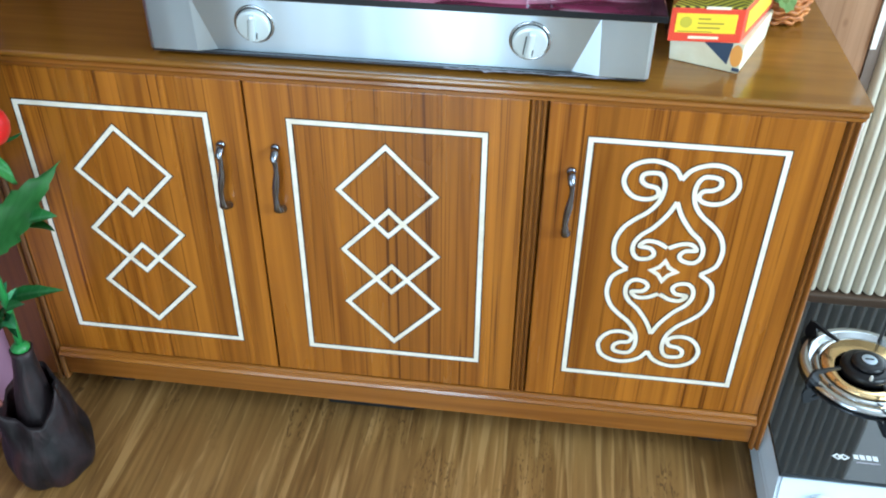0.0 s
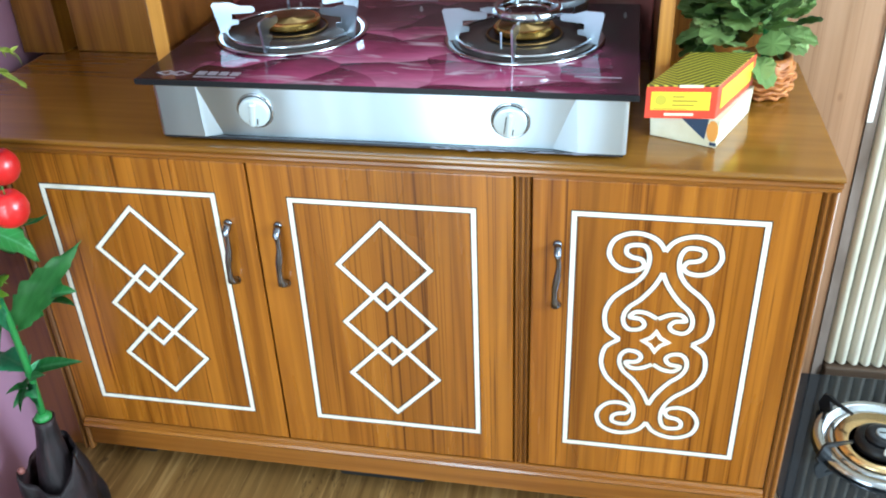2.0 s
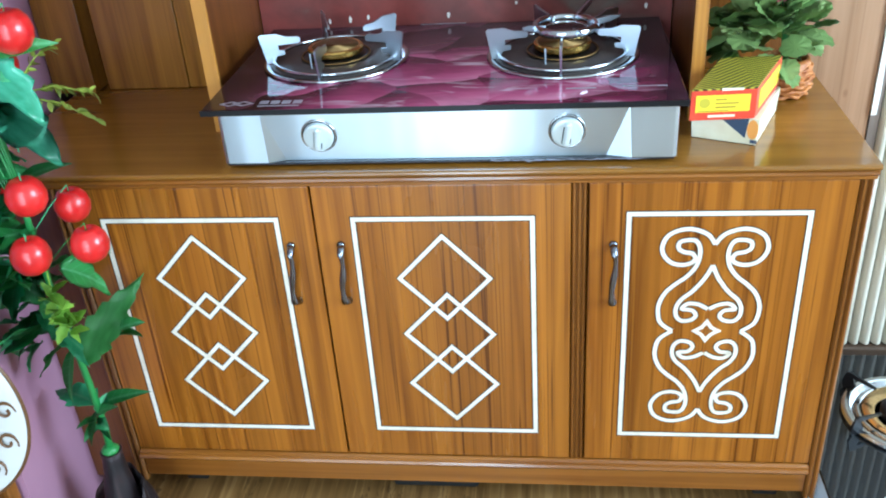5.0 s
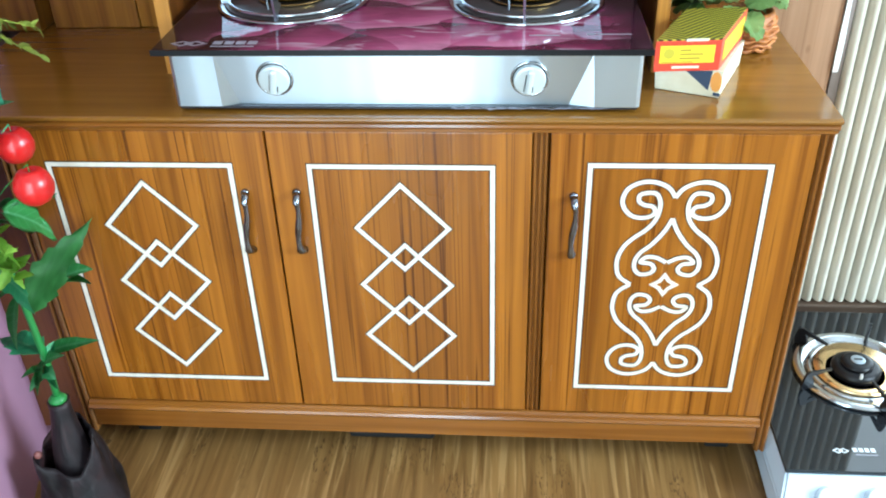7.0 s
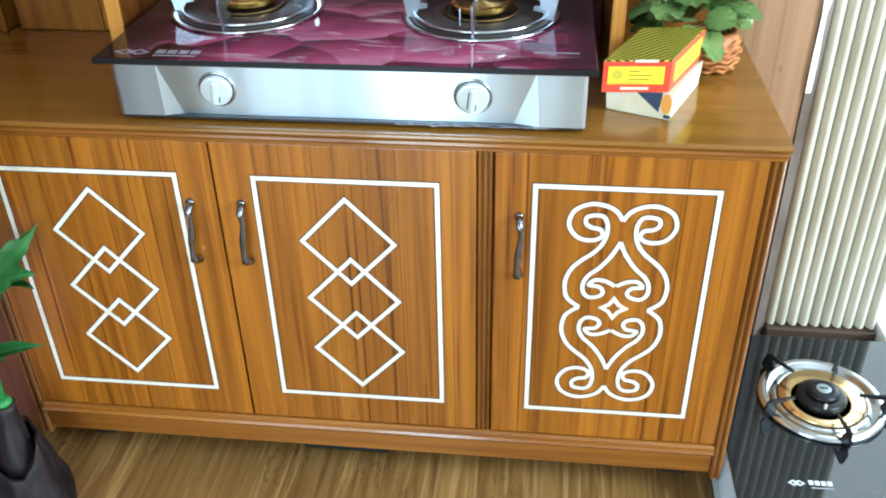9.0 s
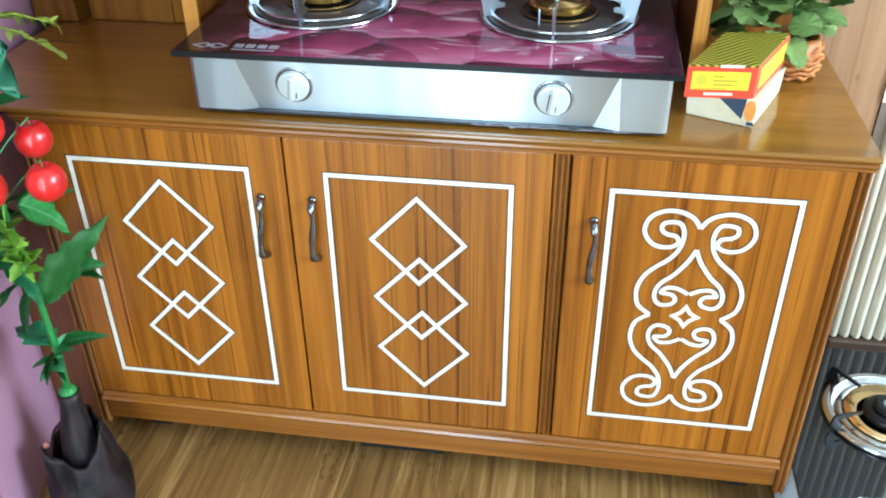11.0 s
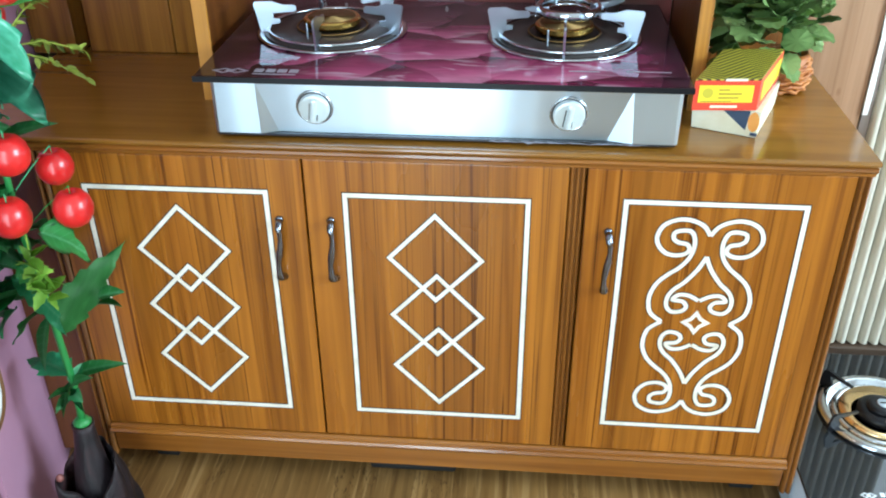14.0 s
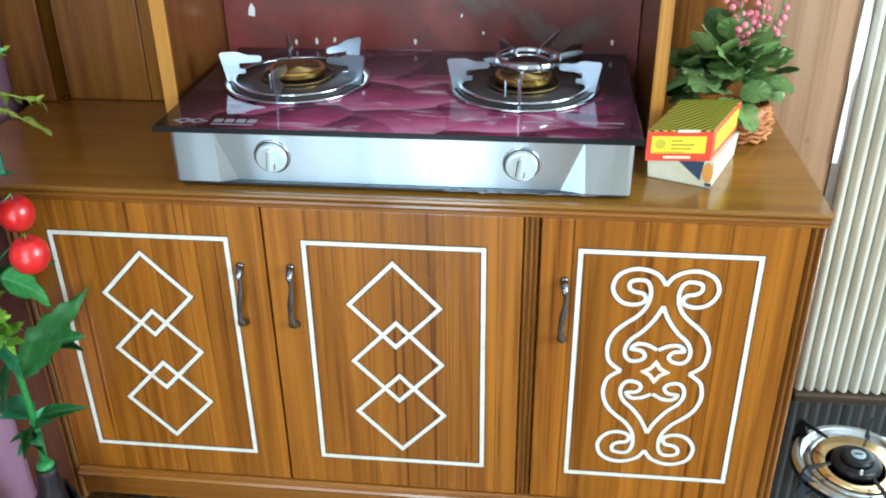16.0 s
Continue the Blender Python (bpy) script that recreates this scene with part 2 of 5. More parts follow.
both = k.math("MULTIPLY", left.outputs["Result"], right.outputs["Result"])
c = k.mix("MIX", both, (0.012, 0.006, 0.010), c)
c = k.mix("MIX", k.math("MULTIPLY", k.math("MULTIPLY", pale, core), 0.85), c, (0.62, 0.47, 0.55))
k.colour(c)

M_REDBACK = mat("maroon_board", (0.24, 0.05, 0.04), 0.35)
k = Net(M_REDBACK)
big = k.noise(k.coords((5, 1, 6)), 1.0, 5.0, 0.8)
fine = k.noise(k.coords((60, 1, 60)), 1.0, 3.0)
c = k.ramp(big, [(0.33, (0.15, 0.105, 0.085)), (0.41, (0.16, 0.038, 0.032)), (0.62, (0.26, 0.050, 0.042))])
k.colour(k.mix("MULTIPLY", 0.35, c, k.ramp(fine, [(0.3, (0.6, 0.6, 0.6)), (0.6, (1, 1, 1))])))
k.rough(big, 0.5, 0.28)

M_PINK = mat("pink_paint", (0.56, 0.30, 0.46), 0.5)
k = Net(M_PINK)
k.colour(k.ramp(k.noise(k.coords((4, 4, 3)), 1.0, 5.0), [(0.3, (0.41, 0.21, 0.32)), (0.7, (0.52, 0.28, 0.41))]))
M_WALL = mat("cream_paint", (0.72, 0.69, 0.63), 0.7)
k = Net(M_WALL)
k.colour(k.ramp(k.noise(k.coords((2, 2, 2)), 1.0, 6.0), [(0.3, (0.52, 0.50, 0.46)), (0.7, (0.60, 0.58, 0.54))]))
M_CEIL = mat("white_ceiling", (0.68, 0.68, 0.67), 0.8)
M_RIB = mat("cream_corrugated", (0.66, 0.62, 0.52), 0.38)
k = Net(M_RIB)
k.colour(k.ramp(k.noise(k.coords((14, 14, 3)), 1.0, 6.0), [(0.3, (0.46, 0.42, 0.33)), (0.6, (0.63, 0.59, 0.49))]))
M_GREYSTRIP = mat("grey_jamb", (0.22, 0.18, 0.17), 0.55)
k = Net(M_GREYSTRIP)
k.colour(k.ramp(k.noise(k.coords((20, 20, 5)), 1.0, 5.0), [(0.3, (0.11, 0.075, 0.055)), (0.7, (0.25, 0.20, 0.175))]))
M_SILL = mat("dark_sill", (0.075, 0.045, 0.028), 0.6)
M_SEAL = mat("olive_print", (0.52, 0.42, 0.04), 0.4)
M_PAPER = mat("white_plaster", (0.82, 0.80, 0.76), 0.8)

M_LEAF = mat("green_leaf", (0.03, 0.16, 0.05), 0.38)
k = Net(M_LEAF)
oi = k.n("ObjectInfo")
c = k.ramp(oi.outputs["Random"], [(0.0, (0.040, 0.21, 0.040)), (0.5, (0.055, 0.32, 0.085)), (1.0, (0.075, 0.43, 0.21))])
v = k.ramp(k.noise(k.coords((60, 18, 60)), 1.0, 4.0), [(0.3, (0.7, 0.75, 0.7)), (0.7, (1.1, 1.1, 1.1))])
k.colour(k.mix("MULTIPLY", 0.8, c, v))
k.bump(k.noise(k.coords((140, 30, 30)), 1.0, 3.0), 0.3, 0.001)
k = Net(M_LEAF)   # paler midrib and side veins
sep = k.n("SeparateXYZ")
k.l(k.coords(), sep.inputs[0])
ax_ = k.math("ABSOLUTE", sep.outputs["X"])
rib = k.ramp(ax_, [(0.0008, (1, 1, 1)), (0.0026, (0, 0, 0))])
side = k.ramp(k.math("FRACT", k.math("MULTIPLY", k.math("SUBTRACT", sep.outputs["Y"], k.math("MULTIPLY", ax_, 0.7)), 75.0)), [(0.06, (1, 1, 1)), (0.16, (0, 0, 0))])
vein = k.math("ADD", k.math("MULTIPLY", rib, 0.45), k.math("MULTIPLY", side, 0.22))
k.colour(k.mix("MIX", vein, k.b.inputs["Base Color"].links[0].from_socket, (0.20, 0.50, 0.26)))
M_TEAL = mat("teal_leaf", (0.09, 0.40, 0.25), 0.26)
k = Net(M_TEAL)
k.colour(k.ramp(k.noise(k.coords((50, 22, 50)), 1.0, 4.0), [(0.3, (0.045, 0.26, 0.14)), (0.7, (0.13, 0.50, 0.33))]))
k.bump(k.noise(k.coords((120, 40, 40)), 1.0, 3.0), 0.3, 0.001)
M_BLADE = mat("blade_leaf", (0.07, 0.28, 0.07), 0.36)
k = Net(M_BLADE)
k.colour(k.ramp(k.noise(k.coords((70, 14, 60)), 1.0, 4.0), [(0.3, (0.045, 0.20, 0.045)), (0.7, (0.095, 0.34, 0.09))]))
M_OLIVE = mat("olive_sprig", (0.27, 0.32, 0.045), 0.5)
M_LIME = mat("lime_leaf", (0.22, 0.42, 0.04), 0.45)
k = Net(M_LIME)
k.colour(k.ramp(k.noise(k.coords((60, 60, 60)), 1.0, 2.0), [(0.3, (0.22, 0.48, 0.05)), (0.7, (0.42, 0.68, 0.10))]))
M_HERB = mat("potted_leaf", (0.06, 0.17, 0.05), 0.45)
k = Net(M_HERB)
oi = k.n("ObjectInfo")
k.colour(k.ramp(oi.outputs["Random"], [(0.0, (0.10, 0.19, 0.055)), (0.45, (0.24, 0.38, 0.12)), (1.0, (0.42, 0.56, 0.22))]))
M_STEM = mat("green_stem", (0.03, 0.22, 0.05), 0.4)
M_BERRY = mat("red_fruit", (0.62, 0.012, 0.014), 0.30, coat=0.35)
k = Net(M_BERRY)
k.colour(k.ramp(k.noise(k.coords((25, 25, 25)), 1.0, 3.0), [(0.3, (0.48, 0.008, 0.010)), (0.7, (0.72, 0.02, 0.02))]))
M_PINKB = mat("pink_berry", (0.72, 0.20, 0.24), 0.35)
M_VASE = mat("dark_vase", (0.03, 0.02, 0.02), 0.45, spec=0.3)
k = Net(M_VASE)
k.colour(k.ramp(k.noise(k.coords((16, 16, 9)), 1.0, 5.0, 1.0), [(0.34, (0.005, 0.004, 0.005)), (0.52, (0.017, 0.011, 0.013)), (0.64, (0.042, 0.015, 0.016)), (0.78, (0.070, 0.050, 0.054))]))
k.bump(k.noise(k.coords((45, 45, 16)), 1.0, 5.0, 1.0), 0.6, 0.004)
k.rough(k.noise(k.coords((22, 22, 9)), 1.0, 4.0), 0.32, 0.70)
M_TIP = mat("worn_clay", (0.20, 0.065, 0.055), 0.5)
M_WICKER = mat("orange_wicker", (0.60, 0.24, 0.08), 0.5)
k = Net(M_WICKER)
k.colour(k.ramp(k.noise(k.coords((90, 90, 90)), 1.0, 3.0), [(0.3, (0.28, 0.070, 0.015)), (0.7, (0.62, 0.24, 0.06))]))
M_CREAM = mat("cream_card", (0.80, 0.74, 0.54), 0.5)
k = Net(M_CREAM)
k.colour(k.ramp(k.noise(k.coords((20, 20, 30)), 1.0, 4.0), [(0.3, (0.70, 0.62, 0.42)), (0.7, (0.84, 0.79, 0.62))]))
M_CARDRED = mat("red_card", (0.68, 0.06, 0.03), 0.35)
M_CARDYEL = mat("yellow_card", (0.83, 0.60, 0.04), 0.35)
M_CARDBLUE = mat("blue_print", (0.025, 0.05, 0.10), 0.4)
M_CARDORG = mat("orange_print", (0.80, 0.33, 0.06), 0.4)
M_INK = mat("dark_ink", (0.36, 0.26, 0.03), 0.5)
M_CHEV = mat("chevron_card", (0.45, 0.42, 0.06), 0.3)
k = Net(M_CHEV)
sep = k.n("SeparateXYZ")
k.l(k.coords(), sep.inputs[0])
zig = k.math("PINGPONG", sep.outputs["X"], 0.052)
f = k.math("FRACT", k.math("MULTIPLY", k.math("ADD", sep.outputs["Y"], k.math("MULTIPLY", zig, 0.8)), 98.0))
k.colour(k.ramp(f, [(0.42, (0.045, 0.040, 0.008)), (0.54, (0.50, 0.44, 0.05)), (0.90, (0.46, 0.41, 0.055)), (1.0, (0.045, 0.040, 0.008))]))
M_CERAM = mat("white_ceramic", (0.60, 0.60, 0.59), 0.2, coat=0.4)
M_SCROLLBR = mat("brown_glaze", (0.12, 0.055, 0.02), 0.3)
M_OUTSIDE = mat("daylight_outside", (0.8, 0.8, 0.8), 0.9)
Net(M_OUTSIDE).b.inputs["Emission Color"].default_value = (0.78, 0.91, 1.0, 1)
Net(M_OUTSIDE).b.inputs["Emission Strength"].default_value = 2.8
M_LAMPWHITE = mat("white_board", (0.86, 0.87, 0.88), 0.6)

# ---- mesh helpers ----
def part(name, bm, material, parent=None, label="", smooth=False):
    me = bpy.data.meshes.new(name)
    bmesh.ops.recalc_face_normals(bm, faces=bm.faces)
    bm.to_mesh(me)
    bm.free()
    if smooth:
        for p in me.polygons:
            p.use_smooth = True
    me.materials.append(material)
    ob = new(name, me)
    if parent:
        ob.parent = parent
    if label:
        ob["label"] = label
    return ob


def empty(name, label, category, group="", kind=""):
    return tagged(new(name), label, category, group, kind)


def box(x0, x1, y0, y1, z0, z1, bev=0.0, bm=None, seg=2):
    b = bmesh.new()
    r = bmesh.ops.create_cube(b, size=1)
    bmesh.ops.transform(b, matrix=Matrix.Translation(((x0 + x1) / 2, (y0 + y1) / 2, (z0 + z1) / 2)) @ Matrix.Diagonal((x1 - x0, y1 - y0, z1 - z0, 1)), verts=b.verts)
    if bev:
        bmesh.ops.bevel(b, geom=b.edges[:], offset=bev, segments=seg, affect="EDGES", profile=0.5)
    return join(bm, b)


def join(bm, b):
    if bm is None:
        return b
    me = bpy.data.meshes.new("tmp")
    b.to_mesh(me)
    b.free()
    bm.from_mesh(me)
    bpy.data.meshes.remove(me)
    return bm


def extrude_x(profile, x0, x1, bm=None):
    """A closed (y, z) outline drawn along x."""
    b = bmesh.new()
    a = [b.verts.new((x0, y, z)) for y, z in profile]
    c = [b.verts.new((x1, y, z)) for y, z in profile]
    n = len(profile)
    for i in range(n):
        b.faces.new((a[i], a[(i + 1) % n], c[(i + 1) % n], c[i]))
    b.faces.new(a[::-1]), b.faces.new(c)
    return join(bm, b)


def extrude_z(profile, z0, z1, bm=None):
    """A closed (x, y) outline drawn along z."""
    b = bmesh.new()
    a = [b.verts.new((x, y, z0)) for x, y in profile]
    c = [b.verts.new((x, y, z1)) for x, y in profile]
    n = len(profile)
    for i in range(n):
        b.faces.new((a[i], a[(i + 1) % n], c[(i + 1) % n], c[i]))
    b.faces.new(a[::-1]), b.faces.new(c)
    return join(bm, b)


def lathe(profile, centre, n=32, bm=None, squash=1.0):
    """An (r, z) outline turned round a vertical axis."""
    b = bmesh.new()
    rings = []
    for r, z in profile:
        rings.append([b.verts.new((centre[0] + r * math.cos(2 * math.pi * i / n), centre[1] + squash * r * math.sin(2 * math.pi * i / n), centre[2] + z)) for i in range(n)])
    for p, q in zip(rings, rings[1:]):
        for i in range(n):
            b.faces.new((p[i], p[(i + 1) % n], q[(i + 1) % n], q[i]))
    b.faces.new(rings[0][::-1]), b.faces.new(rings[-1])
    return join(bm, b)


def tube(points, radius, n=8, bm=None):
    """A round bar along points; radius a number or one per point."""
    b = bmesh.new()
    pts = [Vector(p) for p in points]
    rad = [radius] * len(pts) if isinstance(radius, (int, float)) else radius
    rings, up = [], Vector((0.31, 0.17, 0.94))
    for i, p in enumerate(pts):
        d = (pts[min(i + 1, len(pts) - 1)] - pts[max(i - 1, 0)]).normalized()
        if abs(d.dot(up)) > 0.98:
            up = Vector((0.9, 0.1, 0.2))
        u = d.cross(up).normalized()
        v = d.cross(u)
        rings.append([b.verts.new(p + rad[i] * (math.cos(2 * math.pi * j / n) * u + math.sin(2 * math.pi * j / n) * v)) for j in range(n)])
    for p, q in zip(rings, rings[1:]):
        for i in range(n):
            b.faces.new((p[i], p[(i + 1) % n], q[(i + 1) % n], q[i]))
    b.faces.new(rings[0][::-1]), b.faces.new(rings[-1])
    return join(bm, b)


def ring(R, r, centre, n=40, m=8, flat=1.0, bm=None):
    b = bmesh.new()
    g = []
    for i in range(n):
        a = 2 * math.pi * i / n
        g.append([b.verts.new((centre[0] + (R + r * math.cos(2 * math.pi * j / m)) * math.cos(a), centre[1] + (R + r * math.cos(2 * math.pi * j / m)) * math.sin(a), centre[2] + flat * r * math.sin(2 * math.pi * j / m))) for j in range(m)])
    for i in range(n):
        for j in range(m):
            b.faces.new((g[i][j], g[(i + 1) % n][j], g[(i + 1) % n][(j + 1) % m], g[i][(j + 1) % m]))
    return join(bm, b)


def smooth_line(pts, steps=5):
    """Catmull-Rom through 2D points."""
    out = []
    for i in range(len(pts) - 1):
        p0, p1, p2, p3 = pts[max(i - 1, 0)], pts[i], pts[i + 1], pts[min(i + 2, len(pts) - 1)]
        for s in range(steps):
            t = s / steps
            out.append(tuple(0.5 * (2 * b + (c - a) * t + (2 * a - 5 * b + 4 * c - d) * t * t + (3 * b - a - 3 * c + d) * t ** 3) for a, b, c, d in zip(p0, p1, p2, p3)))
    out.append(tuple(pts[-1]))
    return out


def ribbon(pts, width, y0, y1, closed=False, bm=None):
    """A flat strip of (x, z) points in the plane of a door front, from depth y0 out to y1, mitred."""
    b = bmesh.new()
    n = len(pts)
    rows = []
    for i in range(n):
        p = Vector(pts[i])
        a = Vector(pts[(i - 1) % n]) if closed or i else None
        c = Vector(pts[(i + 1) % n]) if closed or i < n - 1 else None
        d1 = (p - a).normalized() if a is not None else (c - p).normalized()
        d2 = (c - p).normalized() if c is not None else d1
        n1, n2 = Vector((-d1.y, d1.x)), Vector((-d2.y, d2.x))
        q = n1 + n2
        q = q.normalized() if q.length > 1e-4 else n1
        h = width / 2 / max(0.45, q.dot(n1))
        l, r = p + q * h, p - q * h
        rows.append([b.verts.new(v) for v in ((l.x, y0, l.y), (r.x, y0, r.y), (r.x, y1, r.y), (l.x, y1, l.y))])
    for i in range(n if closed else n - 1):
        p, q = rows[i], rows[(i + 1) % n]
        for j in range(4):
            b.faces.new((p[j], p[(j + 1) % 4], q[(j + 1) % 4], q[j]))
    if not closed:
        b.faces.new(rows[0]), b.faces.new(rows[-1][::-1])
    return join(bm, b)


# ---- setting ----
def structure(name, bm, material, label, category):
    return tagged(part(name, bm, material), label, category, kind="structure")


structure("floor", box(-2.4, 2.6, -4.0, 0.8, FZ - 0.05, FZ), M_FLOOR, "brown wood-pattern vinyl floor with dark knots", "floor")
structure("ceiling", box(-2.4, 2.6, -2.0, 0.8, 2.5, 2.56), M_CEIL, "plain white painted ceiling", "ceiling")
bm = bmesh.new()
for x0, x1, z0 in ((-2.4, 0.908, FZ), (1.80, 2.6, FZ), (0.908, 1.80, 2.06)):
    box(x0, x1, 0.52, 0.62, z0, 2.5, bm=bm)
structure("wall_north", bm, M_WALL, "cream wall behind the cabinet with an open doorway", "wall")
structure("backdrop", box(0.70, 2.10, 0.640, 0.660, FZ, 2.3), M_OUTSIDE, "blank overexposed daylight outside the doorway", "backdrop")


def wall_with_window(name, axis, at, lo, hi, w0, w1, z0, z1):
    bm = bmesh.new()
    for a, b, c, d in ((lo, w0, FZ, 2.5), (w1, hi, FZ, 2.5), (w0, w1, FZ, z0), (w0, w1, z1, 2.5)):
        if axis == "y":
            box(a, b, at - 0.1, at, c, d, bm=bm)
        else:
            box(at, at + 0.1, a, b, c, d, bm=bm)
    return structure(name, bm, M_WALL, "cream painted wall with a window opening", "wall")


bm = bmesh.new()
for x0, x1, z0, z1 in ((-2.4, -1.12, FZ, 2.5), (-0.54, -0.49, FZ, 2.5), (-0.03, 2.6, FZ, 2.5), (-1.12, -0.54, 2.06, 2.5), (-0.49, -0.03, 2.06, 2.5)):
    box(x0, x1, -2.1, -2.0, z0, z1, bm=bm)
structure("wall_south", bm, M_WALL, "cream painted wall with a double doorway", "wall")
wall_with_window("wall_east", "x", 2.6, -2.0, 0.8, -1.6, -0.2, 0.85, 2.15)
structure("wall_west", box(-2.5, -2.4, -2.0, 0.8, FZ, 2.5), M_WALL, "cream painted side wall", "wall")

# pink return beside the cabinet, slightly turned
bm = extrude_z([(-0.798, -0.257), (-0.881, 0.052), (-0.953, 0.452), (-0.953, 0.515), (-1.195, 0.515), (-1.195, -0.257)], FZ, 2.5)
structure("wall_pink", bm, M_PINK, "pink painted wall return beside the cabinet", "wall")

# pale wood wall panel behind the right end, with a grey jamb
structure("wall_panel", box(0.30, 0.648, 0.455, 0.515, FZ, 2.5), M_PALE, "pale pinkish wood panelled wall", "wall")
structure("jamb", extrude_z([(0.650, 0.452), (0.671, 0.460), (0.671, 0.515), (0.650, 0.515)], FZ, 2.5), M_GREYSTRIP, "worn grey vertical jamb strip", "trim")
bm = bmesh.new()
prev = None
for i in range(26):
    z = 0.52 + i * 0.03
    w = 0.006 + 0.010 * abs(noise.noise((z * 6, 3, 0))) + (0.005 if 0.68 < z < 0.88 else 0)
    l, r = bm.verts.new((0.652 - w * 0.3, 0.4485, z)), bm.verts.new((0.654 + w * 0.8, 0.4505, z))
    l2, r2 = bm.verts.new((0.652 - w * 0.3, 0.4535, z)), bm.verts.new((0.654 + w * 0.8, 0.4585, z))
    if prev:
        bm.faces.new((prev[0], prev[1], r, l)), bm.faces.new((prev[2], prev[3], r2, l2))
        bm.faces.new((prev[0], l, l2, prev[2])), bm.faces.new((prev[1], r, r2, prev[3]))
    prev = (l, r, l2, r2)
structure("plaster_edge", bm, M_PAPER, "ragged white plaster along the jamb", "trim")

# corrugated cream sheet: rounded ribs with narrow valleys
prof, x = [], 0.673
while x < 0.890:
    for s in range(9):
        a = s / 8
        prof.append((x + 0.0195 * a, 0.462 - 0.010 * math.sin(math.pi * a) ** 0.7))
    prof.append((x + 0.0215, 0.469))
    x += 0.0235
prof += [(prof[-1][0], 0.515), (0.673, 0.515)]
structure("corrugated_sheet", extrude_z(prof, -0.0215, 2.5), M_RIB, "cream corrugated sheet with upright ribs", "wall cladding")
structure("sill_strip", box(0.673, 0.904, 0.444, 0.515, FZ, -0.026, 0.004), M_SILL, "dark brown strip at the foot of the cladding", "trim")
structure("threshold", box(0.906, 1.80, 0.392, 0.638, FZ, -0.004, 0.004), M_LAMPWHITE, "white painted threshold of the open doorway", "threshold")
structure("wall_white", box(1.81, 2.595, 0.440, 0.515, FZ, 2.5), M_LAMPWHITE, "bright white board wall", "wall")

# ---- cabinet ----
TOP = 0.6315
cab = empty("cabinet", "varnished teak sideboard with three doors and white line inlay", "cabinet")
part("side_panel", box(-0.768, -0.750, 0.022, 0.43, -0.022, 0.622), M_HUTCH, cab)
part("side_panel", box(0.494, 0.511, 0.022, 0.43, -0.022, 0.622), M_HUTCH, cab)
part("bottom_panel", box(-0.749, 0.493, 0.022, 0.44, 0.028, 0.044), M_HUTCH, cab)
part("back_panel", box(-0.749, 0.493, 0.430, 0.44, 0.045, 0.600), M_HUTCH, cab)
part("inner_panel", box(0.078, 0.094, 0.022, 0.43, 0.045, 0.600), M_HUTCH, cab)


def fluted(x0, x1, y, z0, z1, n):
    """An upright with rounded beads along its front."""
    pr, w = [], (x1 - x0) / n
    for i in range(n):
        for s in range(6):
            a = s / 5
            pr.append((x0 + w * (i + 0.06 + 0.88 * a), y + 0.005 - 0.005 * math.sin(math.pi * a)))
    return extrude_z(pr + [(x1, y + 0.030), (x0, y + 0.030)], z0, z1)


part("front_post", fluted(-0.770, -0.748, -0.004, -0.034, 0.604, 2), M_POST, cab, "dark beaded corner post")
part("front_post", fluted(0.4925, 0.513, -0.004, -0.034, 0.604, 2), M_POST, cab, "dark beaded corner post")
part("divider_post", fluted(0.0735, 0.0985, 0.002, 0.046, 0.604, 3), M_POST, cab, "dark beaded divider")
part("plinth", box(-0.747, 0.492, 0.002, 0.020, -0.022, 0.026, 0.0015), M_PLINTH, cab)
part("bottom_moulding", extrude_x([(0.020, 0.0265), (-0.003, 0.0265), (-0.009, 0.029), (-0.012, 0.034), (-0.009, 0.038), (-0.006, 0.0385), (-0.006, 0.0425), (-0.001, 0.0455), (0.020, 0.0455)], -0.747, 0.4915), M_PLINTH, cab)
part("top_moulding", extrude_x([(0.020, 0.6222), (-0.004, 0.6222), (-0.0075, 0.619), (-0.0080, 0.6145), (-0.0045, 0.6105), (-0.0015, 0.6095), (-0.0015, 0.6045), (0.020, 0.6045)], -0.771, 0.514), M_PLINTH, cab)
for x in (-0.70, 0.42):
    for y in (0.055, 0.38):
        part("leg", box(x, x + 0.045, y, y + 0.045, FZ, 0.027, 0.003), M_RUBBER, cab, "short dark foot under the plinth")
part("shoe", box(-0.27, -0.10, 0.050, 0.13, FZ, FZ + 0.035, 0.008), M_RUBBER, cab, "dark skid under the plinth")

# narrow side panel left of the posts
part("filler_panel", box(-0.9005, -0.7715, 0.030, 0.048, -0.056, 0.600), M_RED, cab, "plain reddish brown filler panel")

worktop = empty("worktop", "glossy brown wooden top boards of the sideboard", "worktop")
pr = [(0.0, 0.6225), (-0.010, 0.6228), (-0.0125, 0.6245), (-0.0132, 0.6270), (-0.0120, 0.6300), (-0.009, TOP), (0.2600, TOP), (0.2600, 0.6225)]
part("front_board", extrude_x(pr, -0.893, 0.5145), M_TOP, worktop)
part("rear_board", box(-0.893, 0.5145, 0.2612, 0.437, 0.6225, TOP - 0.0006, 0.0008), M_TOP, worktop, "narrow rear board behind a seam")


